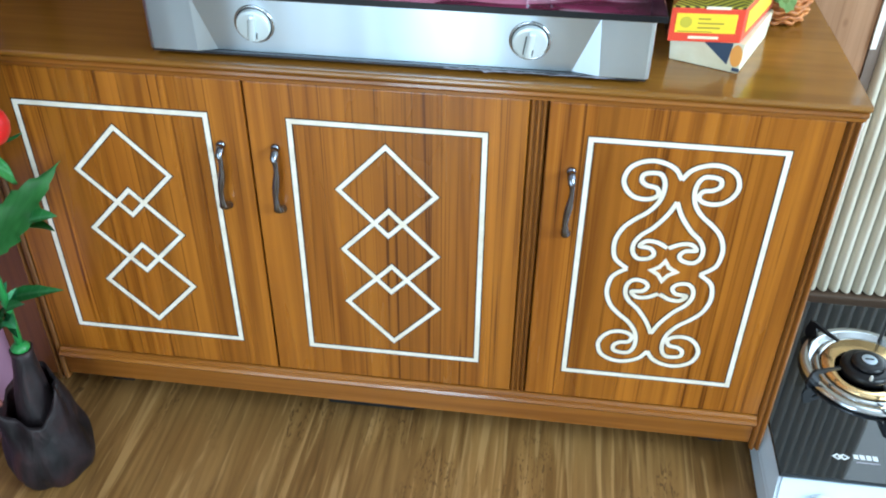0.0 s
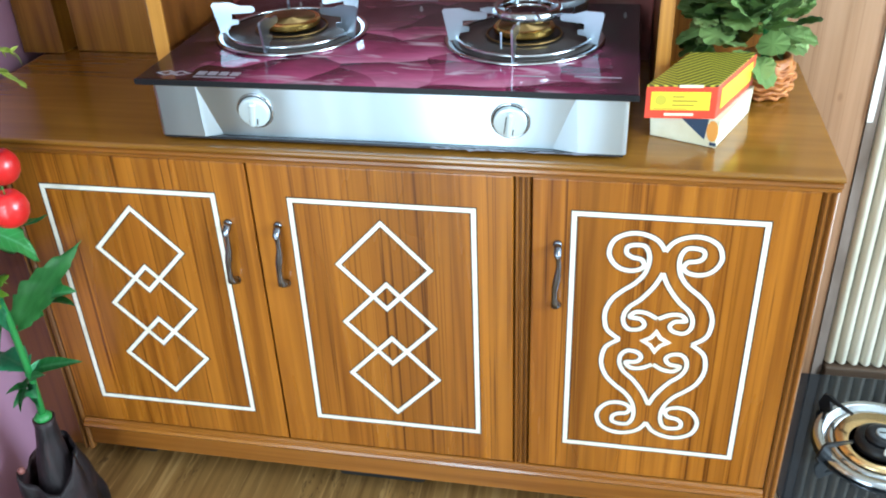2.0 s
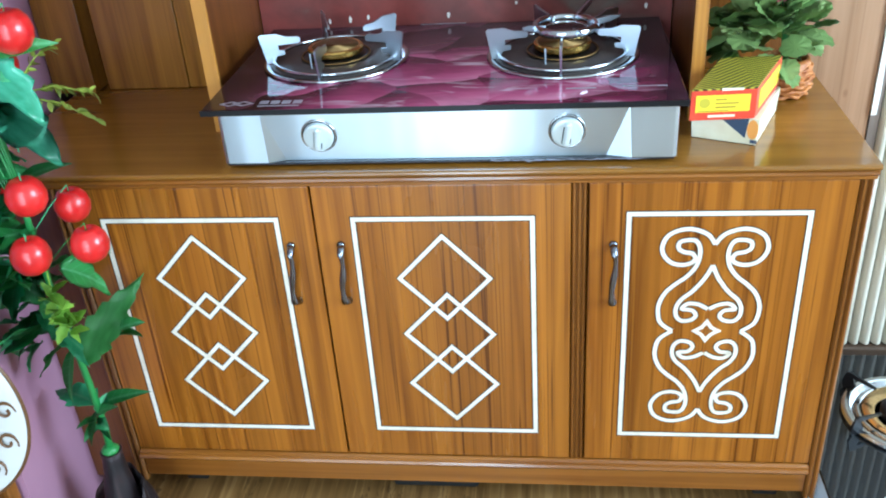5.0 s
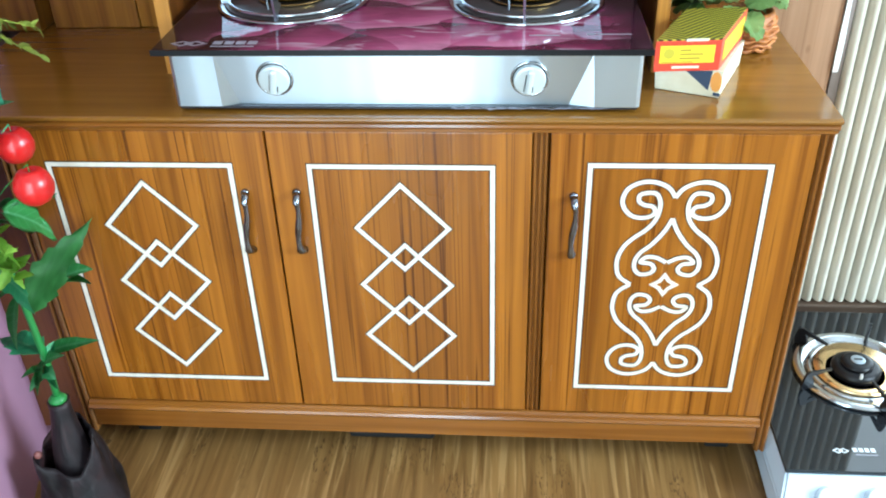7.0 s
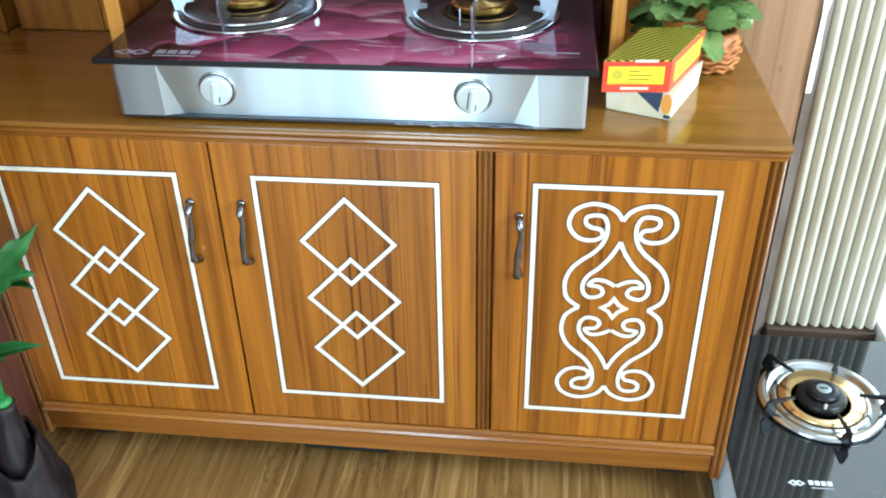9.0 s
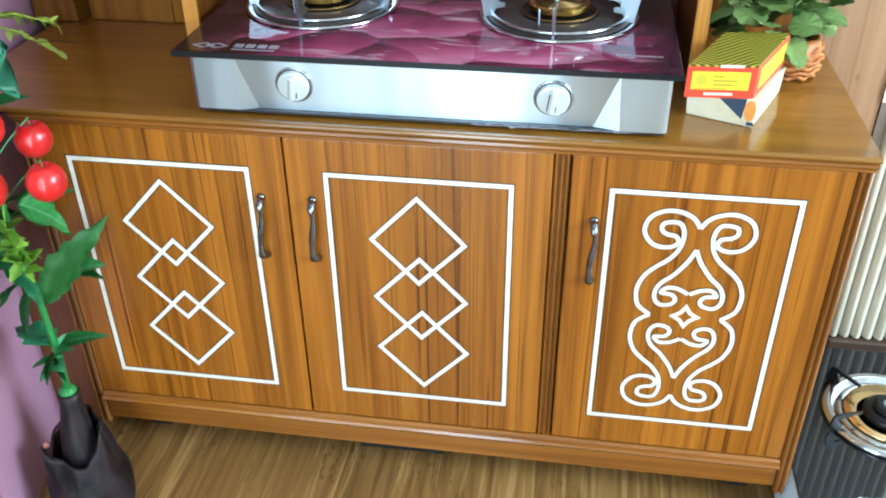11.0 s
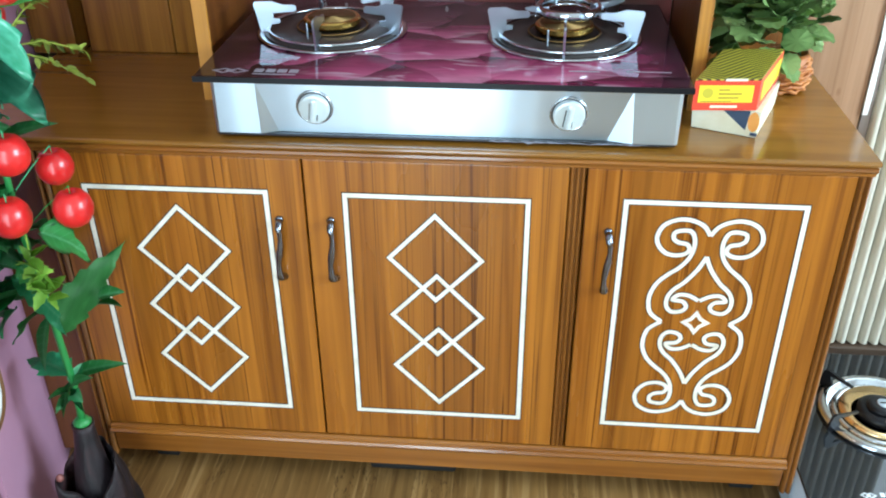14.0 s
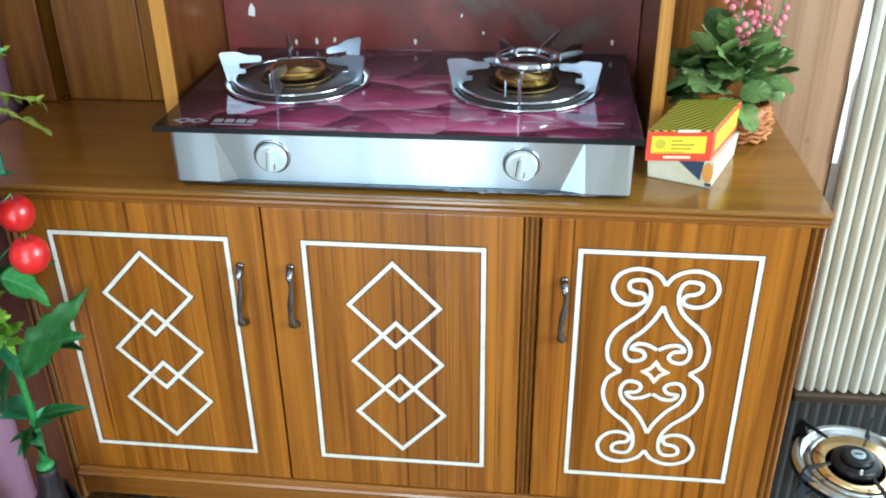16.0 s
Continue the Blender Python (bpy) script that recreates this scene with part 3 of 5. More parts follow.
def handle(x, zc, parent, sway, lean):
    """A chrome bow handle: a thick head, a thin S-shaped grip and a paddle foot."""
    pts, rad = [], []
    for i in range(21):
        a = i / 20
        z = zc + 0.0545 - 0.109 * a
        out = 0.002 + 0.016 * min(1.0, 3.4 * math.sin(math.pi * a)) ** 1.2
        pts.append((x + sway * math.sin(2 * math.pi * a) - lean * (a - 0.5), -out, z))
        rad.append(0.0036 + 0.0016 * math.cos(2 * math.pi * a) ** 2 + 0.0012 * a + (0.0012 if i in (1, 2, 18, 19) else 0))
    h = part("handle", tube(pts, rad, 12), M_HANDLE, parent, "dark chrome bow handle", True)
    for s in (1, -1):
        bm = lathe([(0.0070, 0), (0.0070, 0.003), (0.0045, 0.006)], (0, 0, 0), 14)
        bmesh.ops.transform(bm, matrix=pose(x + s * 0.5 * lean, -0.0005, zc + s * 0.0535, 90, 0, 0), verts=bm.verts)
        part("rosette", bm, M_HANDLE, h, "", True)


def door(x0, x1, hx, hz, sway, lean):
    d = part("door", box(x0, x1, 0.0, 0.019, 0.0485, 0.6030, 0.0015), M_DOOR, cab, "teak veneer door with white inlay")
    handle(hx, hz, d, sway, lean)
    return d


def rect_inlay(d, x0, x1, z0=0.106, z1=0.549, w=0.0075):
    h = w / 2
    part("inlay_frame", ribbon([(x0 + h, z0 + h), (x1 - h, z0 + h), (x1 - h, z1 - h), (x0 + h, z1 - h)], w, 0.0005, -0.0010, True), M_INLAY, d, "white inlaid border line")
    part("inlay_outline", ribbon([(x0 + h, z0 + h), (x1 - h, z0 + h), (x1 - h, z1 - h), (x0 + h, z1 - h)], w + 0.0034, 0.0004, -0.0004, True), M_OUTLINE, d)


def diamonds(d, xc):
    for i, (dx, zc) in enumerate(((-0.002, 0.4335), (0.0, 0.3225), (0.002, 0.2170))):
        hw, hh = 0.0745, 0.079
        o = 0.0003 * i
        part("inlay_diamond", ribbon([(xc + dx - hw, zc), (xc + dx, zc - hh), (xc + dx + hw, zc), (xc + dx, zc + hh)], 0.007, 0.0005, -0.0009 - o, True), M_INLAY, d, "white inlaid diamond")
        part("inlay_outline", ribbon([(xc + dx - hw, zc), (xc + dx, zc - hh), (xc + dx + hw, zc), (xc + dx, zc + hh)], 0.0102, 0.0004, -0.0004 - 0.0001 * i, True), M_OUTLINE, d)


dl = door(-0.7465, -0.3375, -0.3805, 0.4435, 0.003, 0.002)
dm = door(-0.3345, 0.0725, -0.2960, 0.4445, 0.003, -0.001)
dr = door(0.1000, 0.4915, 0.1395, 0.4430, 0.003, -0.002)
rect_inlay(dl, -0.6955, -0.394, 0.105, 0.5485)
rect_inlay(dm, -0.2755, 0.0170, 0.107, 0.548)
rect_inlay(dr, 0.1575, 0.4330, 0.106, 0.5535)
diamonds(dl, -0.5435)
diamonds(dm, -0.1290)

# scroll inlay: one quarter of the outer line and of the heart, mirrored twice
OUTER = [(0, 168), (10, 183), (25, 192), (45, 196), (64, 192), (79, 181), (85, 162), (80, 146), (68, 134), (52, 130), (37, 133), (30, 141),
         (35, 151), (49, 154), (58, 161), (57, 172), (44, 176), (31, 174), (24, 162), (23, 145), (28, 126), (41, 108), (59, 93), (74, 77), (83, 56), (84, 36), (78, 16), (58, 0)]
HEART = [(0, 129), (11, 105), (29, 80), (46, 64), (54, 48), (53, 31), (43, 21), (27, 23), (20, 32), (27, 42), (44, 45), (35, 55), (18, 54), (1, 45)]
for sx in (1, -1):
    for sz in (1, -1):
        for i, line in enumerate((OUTER, HEART)):
            pts = [(0.2925 + sx * a * 0.00094 + sz * b * 0.000008, 0.3320 + sz * b * 0.000975) for a, b in smooth_line(line, 5)]
            o = 0.00015 * (1 + sx) + 0.0001 * (1 + sz)
            part("inlay_scroll", ribbon(pts, 0.0068, 0.0005, -0.0009 - o), M_INLAY, dr, "white inlaid scroll line")
            part("inlay_outline", ribbon(pts, 0.0099, 0.0004, -0.0003 - 0.3 * o), M_OUTLINE, dr)
star = []
for i in range(4):
    a, b = (i * math.pi / 2, (i + 1) * math.pi / 2)
    star += [(0.2928 + 0.0185 * math.cos(a), 0.3325 + 0.0185 * math.sin(a)), (0.2928 + 0.0103 * math.cos((a + b) / 2), 0.3325 + 0.0103 * math.sin((a + b) / 2))]
part("inlay_star", ribbon(star, 0.0062, 0.0005, -0.0011, True), M_INLAY, dr, "white inlaid four-pointed star")

# ---- shelf unit above the top ----
hutch = empty("shelf_unit", "brown wooden upper shelf unit with open bays", "shelf unit")


def upright(x0, x1, y0):
    part("upright_panel", box(x0 + 0.001, x1 - 0.001, y0 + 0.006, 0.437, TOP, 1.45), M_RED, hutch, "reddish brown upright panel")
    part("edge_strip", box(x0, x1, y0, y0 + 0.006, TOP, 1.45, 0.001), M_EDGE, hutch, "pale wood edging strip")


upright(-0.5330, -0.5090, 0.160)
upright(0.2630, 0.2840, 0.166)
part("stile", box(-0.936, -0.849, 0.374, 0.437, TOP, 1.45, 0.002), M_HUTCH, hutch)
# darker wood on this set-back board stands in for the shadow beside the stile
part("gap_board", box(-0.848, -0.8305, 0.424, 0.437, TOP, 1.45), M_POST, hutch, "recessed board beside the stile, gap shadow put into its darker wood")
part("back_board", box(-0.830, -0.664, 0.392, 0.437, TOP, 1.45, 0.002), M_HUTCH, hutch)
part("back_board", box(-0.663, -0.534, 0.394, 0.437, TOP, 1.45, 0.002), M_HUTCH, hutch)
part("bay_back", box(-0.508, 0.262, 0.430, 0.437, TOP, 1.45), M_REDBACK, hutch, "maroon painted back board with worn grey patches")
part("bay_back", box(0.285, 0.470, 0.428, 0.437, TOP, 1.45), M_POST, hutch)
part("shelf_top", box(-0.948, 0.2840, 0.160, 0.437, 1.4505, 1.475), M_HUTCH, hutch)
# flakes of paper and plaster stuck on the maroon board
rnd = random.Random(8)
flake = empty("paper_scraps", "small torn white paper scraps stuck on the maroon board", "paper scraps", kind="stuff")
for x, z, s in ((-0.455, 0.800, 0.013), (-0.375, 0.742, 0.005), (-0.335, 0.744, 0.006), (-0.30, 0.748, 0.005), (-0.147, 0.747, 0.006), (-0.06, 0.797, 0.004), (0.215, 0.752, 0.006), (-0.02, 0.765, 0.004)):
    bm = bmesh.new()
    vs = [bm.verts.new((x + s * rnd.uniform(0.6, 1.2) * math.cos(a) * 0.7, 0.4285, z + s * rnd.uniform(0.7, 1.3) * math.sin(a))) for a in (0.3, 1.5, 2.7, 4.0, 5.3)]
    f = bmesh.ops.extrude_face_region(bm, geom=[bm.faces.new(vs)])
    bmesh.ops.translate(bm, vec=(0, 0.0014, 0), verts=[v for v in f["geom"] if isinstance(v, bmesh.types.BMVert)])
    part("scrap", bm, M_PAPER, flake)
part("scrap", box(-0.20, -0.115, 0.4265, 0.4295, 0.727, 0.7315), M_LOGODIM, flake)

# ---- gas stove on the top ----
stove = empty("gas_stove", "two-burner gas stove with printed maroon glass top and steel front", "gas stove")
SX0, SX1, SY0, SY1, SZ0, SZ1 = -0.466, 0.228, 0.010, 0.415, 0.6400, 0.7225
bm = bmesh.new()
# front with a middle panel that leans back towards its foot
xs = [SX0, SX0 + 0.068, SX1 - 0.071, SX1]
tv = [(x, SY0, SZ1) for x in xs]
bv = [(SX0, SY0, SZ0), (SX0 + 0.070, SY0, SZ0), (SX0 + 0.096, SY0 + 0.010, SZ0), (SX1 - 0.103, SY0 + 0.010, SZ0), (SX1 - 0.066, SY0, SZ0), (SX1, SY0, SZ0)]
T = [bm.verts.new(v) for v in tv]
B = [bm.verts.new(v) for v in bv]
for f in ((T[0], T[1], B[1], B[0]), (T[1], B[2], B[1]), (T[1], T[2], B[3], B[2]), (T[2], B[4], B[3]), (T[2], T[3], B[5], B[4])):
    bm.faces.new(f)
TB = [bm.verts.new((SX0, SY1, SZ1)), bm.verts.new((SX1, SY1, SZ1))]
BB = [bm.verts.new((SX0, SY1, SZ0)), bm.verts.new((SX1, SY1, SZ0))]
bm.faces.new((T[0], B[0], BB[0], TB[0])), bm.faces.new((T[3], TB[1], BB[1], B[5]))
bm.faces.new((TB[0], BB[0], BB[1], TB[1])), bm.faces.new((T[0], TB[0], TB[1], T[3], T[2], T[1])), bm.faces.new(B + [BB[1], BB[0]])
corner = [e for e in bm.edges if all(v.co.y < SY0 + 0.001 and (v.co.x < SX0 + 0.001 or v.co.x > SX1 - 0.001) for v in e.verts)]
bmesh.ops.bevel(bm, geom=corner, offset=0.006, segments=3, affect="EDGES", profile=0.5)
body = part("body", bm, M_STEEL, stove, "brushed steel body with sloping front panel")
part("bottom_lip", box(SX0 + 0.004, SX1 - 0.004, SY0 + 0.002, SY1, SZ0 - 0.004, SZ0 - 0.0005), M_PAN, stove)
bm = bmesh.new()
prev = None
for i in range(37):
    x = -0.05 + 0.0065 * i
    y0, z0 = 0.012 - 0.010 * abs(noise.noise((x * 60, 1, 0))), 0.6385 - 0.004 * abs(noise.noise((x * 45, 5, 0)))
    row = [bm.verts.new((x, 0.016, 0.6395)), bm.verts.new((x, y0, z0)), bm.verts.new((x, y0, z0 - 0.0006)), bm.verts.new((x, 0.016, 0.6385))]
    if prev:
        for j in range(4):
            bm.faces.new((prev[j], prev[(j + 1) % 4], row[(j + 1) % 4], row[j]))
    prev = row
part("film_strip", bm, M_LOGODIM, stove, "peeling strip of protective film")
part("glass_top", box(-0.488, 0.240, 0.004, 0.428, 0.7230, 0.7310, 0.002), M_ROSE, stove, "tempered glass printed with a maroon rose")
part("glass_edge", box(-0.4885, 0.2405, 0.0022, 0.0041, 0.7222, 0.7308), M_BLACK, stove, "black front edge of the glass")
for x in (SX0 + 0.05, SX1 - 0.05):
    for y in (SY0 + 0.04, SY1 - 0.04):
        part("foot", lathe([(0.013, 0), (0.015, 0.003), (0.012, SZ0 - 0.0045 - TOP)], (x, y, TOP), 16), M_RUBBER, stove)
# logo shapes and print bars on the glass
for i, x in enumerate((-0.448, -0.428)):
    bm = bmesh.new()
    pts = [(x - 0.019, 0.030), (x, 0.019), (x + 0.019, 0.030), (x, 0.041)]
    vs = [bm.verts.new((a, b, 0.7313 + 0.0001 * i)) for a, b in pts]
    ws = [bm.verts.new((x + (a - x) * 0.55, 0.030 + (b - 0.030) * 0.55, 0.7313 + 0.0001 * i)) for a, b in pts]
    for j in range(4):
        bm.faces.new((vs[j], vs[(j + 1) % 4], ws[(j + 1) % 4], ws[j]))
    part("logo_shape", bm, M_LOGODIM, stove)
for j in range(4):
    part("logo_bar", box(-0.402 + 0.0175 * j, -0.388 + 0.0175 * j, 0.027, 0.041, 0.7309, 0.7313), M_LOGODIM, stove)
part("print_bar", box(-0.402, -0.337, 0.017, 0.021, 0.7309, 0.7313), M_LOGODIM, stove)
for x0, x1, y in ((0.065, 0.110, 0.060), (0.150, 0.215, 0.064)):
    part("print_bar", box(x0, x1, y, y + 0.004, 0.7309, 0.7313), M_LOGODIM, stove)


def knob(x, parent):
    z = 0.683
    y = SY0 + 0.010 * (SZ1 - z) / (SZ1 - SZ0)
    m = pose(x, y, z, 90 + 7, 0, 0)
    bm = lathe([(0.0285, 0), (0.0280, 0.002), (0.0262, 0.0028), (0.0252, 0.0012)], (0, 0, 0), 36)
    bmesh.ops.transform(bm, matrix=m, verts=bm.verts)
    b = part("knob_ring", bm, M_CHROME, parent, "", True)
    # dark disc under the knob, its colour imitating the shadow inside the ring
    bm = lathe([(0.0256, 0.0002), (0.0256, 0.0018), (0.0220, 0.0020)], (0, 0, 0), 36)
    bmesh.ops.transform(bm, matrix=m, verts=bm.verts)
    part("knob_shade", bm, M_PAN, b, "dark disc standing in for the shadow round the knob")
    bm = lathe([(0.0238, 0.001), (0.0236, 0.006), (0.0225, 0.0085), (0.0190, 0.0090)], (0, 0, 0), 32)
    bmesh.ops.transform(bm, matrix=m, verts=bm.verts)
    kn = part("knob", bm, M_KNOB, parent, "silver control knob")
    bm = box(-0.0050, 0.0050, -0.0195, 0.0195, 0.0085, 0.0170, 0.0035)
    bmesh.ops.transform(bm, matrix=m @ pose(0, 0, 0, 0, 0, -8), verts=bm.verts)
    part("grip", bm, M_KNOB, kn)
    for sx, y0, y1 in ((-0.0060, -0.0175, 0.010), (0.0060, -0.0175, -0.008)):
        bm = box(sx - 0.0008, sx + 0.0008, y0, y1, 0.0080, 0.0094)
        bmesh.ops.transform(bm, matrix=m @ pose(0, 0, 0, 0, 0, -8), verts=bm.verts)
        part("grip_slot", bm, M_PAN, kn, "dark line beside the grip")


knob(-0.311, stove)
knob(0.0665, stove)

FIN = [(0.118, 0.000), (0.127, 0.046), (0.124, 0.0495), (0.098, 0.0495), (0.080, 0.043), (0.062, 0.042), (0.058, 0.039), (0.058, 0.033), (0.062, 0.031), (0.096, 0.030), (0.096, 0.021), (0.086, 0.020), (0.086, 0.013), (0.100, 0.011), (0.104, 0.000)]


def fin(c, ang, z, material, parent, scale=1.0):
    b = bmesh.new()
    for s in (-0.0016, 0.0016):
        vs = [b.verts.new((r * scale, s, h * scale)) for r, h in FIN]
        b.faces.new(vs if s < 0 else vs[::-1])
    b.verts.ensure_lookup_table()
    n = len(FIN)
    for i in range(n):
        b.faces.new((b.verts[i], b.verts[(i + 1) % n], b.verts[n + (i + 1) % n], b.verts[n + i]))
    bmesh.ops.transform(b, matrix=pose(c[0], c[1], z, 0, 0, ang), verts=b.verts)
    return part("pan_support", b, material, parent)


def blade(p0, p1, h0, h1, thick):
    """A flat upright blade from p0 to p1, tapering in height."""
    d = (p1 - p0).normalized()
    side = Vector((-d.y, d.x, 0)).normalized() * thick
    b = bmesh.new()
    rows = []
    for p, h in ((p0, h0), (p0.lerp(p1, 0.7), h0 * 0.9), (p1, h1)):
        rows.append([b.verts.new(p + side * u + Vector((0, 0, w * h))) for u, w in ((-1, -0.5), (1, -0.5), (1, 0.5), (-1, 0.5))])
    for p, q in zip(rows, rows[1:]):
        for i in range(4):
            b.faces.new((p[i], p[(i + 1) % 4], q[(i + 1) % 4], q[i]))
    b.faces.new(rows[0][::-1]), b.faces.new(rows[-1])
    return b


def burner(c, parent, z, extra):
    h = part("drip_pan", lathe([(0.124, 0.000), (0.1255, 0.0025), (0.1225, 0.0050), (0.1180, 0.0042), (0.113, 0.0015), (0.070, 0.003), (0.055, 0.001)], (*c, z), 56), M_CHROME, parent, "chrome drip pan", True)
    part("pan_well", lathe([(0.1125, 0.0030), (0.1115, 0.0038), (0.072, 0.0065), (0.066, 0.0085), (0.060, 0.0065)], (*c, z), 48), M_WELL, h, "brownish grey well of the drip pan", True)
    part("support_ring", ring(0.105, 0.0030, (c[0], c[1], z + 0.0085), 56, 8), M_CHROME, h, "", True)
    part("burner_base", lathe([(0.059, 0.0086), (0.058, 0.0100), (0.050, 0.0102), (0.046, 0.0095)], (*c, z), 40), M_BLACK, h, "", True)
    part("gas_ring", ring(0.0580, 0.0017, (c[0], c[1], z + 0.0100), 48, 8), M_CAPTOP, h, "stained brass ring round the burner", True)
    part("burner_cap", lathe([(0.042, 0.0104), (0.047, 0.0150), (0.0475, 0.0225), (0.0450, 0.0250), (0.0400, 0.0252)], (*c, z), 44), M_BRASS, h, "brass burner cap")
    part("cap_dish", lathe([(0.0398, 0.0253), (0.030, 0.0235), (0.018, 0.0225), (0.008, 0.0235)], (*c, z), 40), M_CAPTOP, h, "heat-stained top of the burner cap", True)
    part("igniter", lathe([(0.0016, 0.004), (0.0016, 0.028), (0.0020, 0.029), (0.0010, 0.032)], (c[0] - 0.028, c[1] - 0.066, z), 10), M_FIN, h)
    for a in (192, 268, 346, 42, 112):
        fin(c, a, z + 0.004, M_FIN, h)
    if extra:
        w = Vector((c[0] + 0.005, c[1] - 0.004, z + 0.049))
        part("wok_ring", ring(0.049, 0.0058, w, 48, 10, 1.35), M_CHROME, h, "small chrome ring on the supports", True)
        part("inner_wok_ring", ring(0.0345, 0.0030, w - Vector((0, 0, 0.003)), 40, 8), M_CHROME, h, "", True)
        for a, l in ((66, 0.128), (122, 0.092), (12, 0.090), (200, 0.074), (290, 0.070)):
            u = radians(a)
            d = Vector((math.cos(u), math.sin(u), 0))
            part("wok_arm", blade(w + d * 0.036, w + d * l + Vector((0, 0, 0.22 * (l - 0.05))), 0.010, 0.003, 0.0020), M_FIN, h)


burner((-0.322, 0.234), stove, 0.7312, False)
burner((0.062, 0.224), stove, 0.7312, True)

# ---- stacked cartons ----
def carton(name, label, p, ang, w, d, h, material, z, taper=0.0):
    e = empty(name, label, "box")
    m = pose(p[0], p[1], z, 0, 0, ang)
    bm = box(-w, 0, 0, d, 0, h, 0.0012)
    for v in bm.verts:
        if v.co.z < h / 2:
            v.co.x = v.co.x + taper * (1 if v.co.x < -w / 2 else -1)
    part("shell", bm, material, e)
    e.matrix_world = m
    return e, m


ANG = -19.0
low, ml = carton("cream_carton", "cream card box with blue and orange print on the top board", (0.354, 0.062), ANG - 4, 0.104, 0.150, 0.043, M_CREAM, TOP + 0.0005, 0.003)
bm = bmesh.new()
vs = [bm.verts.new(v) for v in ((-0.056, -0.0006, 0.036), (-0.016, -0.0006, 0.042), (-0.020, -0.0006, 0.010))]
bm.faces.new(vs)
part("print_wedge", bm, M_CARDBLUE, low)
bm = bmesh.new()
vs = [bm.verts.new((-0.0095 + 0.0085 * math.cos(a), -0.0006, 0.025 + 0.016 * math.sin(a))) for a in [i * math.pi / 6 for i in range(12)]]
bm.faces.new(vs)
part("print_disc", bm, M_CARDORG, low)
part("print_bar", box(-0.012, -0.002, -0.0009, 0.001, 0.003, 0.008), M_CARDBLUE, low)
upp = empty("chevron_carton", "red and yellow card box with olive chevron lid", "box")


def skewed(bm):
    """Presses a part of the box askew, as the crushed card stands."""
    for v in bm.verts:
        v.co.x += 0.547 * v.co.y
    return bm


part("shell", skewed(box(-0.097, 0, 0, 0.133, 0, 0.047, 0.0012)), M_CARDRED, upp)
part("lid", skewed(box(-0.0965, -0.0005, 0.0005, 0.1325, 0.0468, 0.0495, 0.001)), M_CHEV, upp, "olive lid with dark chevron stripes")
part("torn_edge", skewed(box(-0.052, -0.020, -0.0013, 0.0016, 0.0465, 0.0500, 0.0004)), M_CREAM, upp, "torn pale card along the lid edge")
part("front_label", skewed(box(-0.089, -0.009, -0.0008, 0.001, 0.013, 0.040, 0.0004)), M_CARDYEL, upp, "yellow label")
part("side_label", skewed(box(-0.001, 0.0008, 0.014, 0.120, 0.010, 0.040)), M_CARDYEL, upp, "yellow label")
for j, (a, b) in enumerate(((-0.060, -0.044), (-0.060, -0.026), (-0.060, -0.030))):
    part("text_bar", box(a, b, -0.0012, 0.0, 0.0320 - 0.0062 * j, 0.0342 - 0.0062 * j), M_INK, upp)
part("text_bar", box(-0.086, -0.040, -0.0012, 0.0, 0.0145, 0.0158), M_INK, upp)
part("text_bar", box(-0.070, -0.030, -0.0012, 0.0, 0.005, 0.0085), M_CREAM, upp)
bm = bmesh.new()
bm.faces.new([bm.verts.new((-0.076 + 0.008 * math.cos(i * math.pi / 6), -0.0011, 0.028 + 0.008 * math.sin(i * math.pi / 6))) for i in range(12)])
part("seal", bm, M_SEAL, upp)
upp.matrix_world = pose(0.346, 0.066, TOP + 0.0437, 1.0, 0, 3.6)

# ---- potted artificial plant ----
pot = empty("wicker_pot", "small orange woven wicker pot on the top board", "plant pot")
PC = (0.436, 0.285)
part("shell", lathe([(0.030, 0.0), (0.040, 0.012), (0.045, 0.034), (0.041, 0.060), (0.036, 0.066), (0.032, 0.060), (0.027, 0.050)], (*PC, TOP), 28), M_WICKER, pot, "", True)
for i in range(7):
    z = 0.006 + i * 0.009
    r = 0.031 + 0.0145 * math.sin(math.pi * min(1.0, (z + 0.008) / 0.078))
    pts = [(PC[0] + (r + 0.0025 * math.sin(9 * a + i * math.pi)) * math.cos(a), PC[1] + (r + 0.0025 * math.sin(9 * a + i * math.pi)) * math.sin(a), TOP + z + 0.002 * math.cos(9 * a)) for a in [2 * math.pi * j / 54 for j in range(55)]]
    part("woven_band", tube(pts, 0.0034, 6), M_WICKER, pot, "", True)


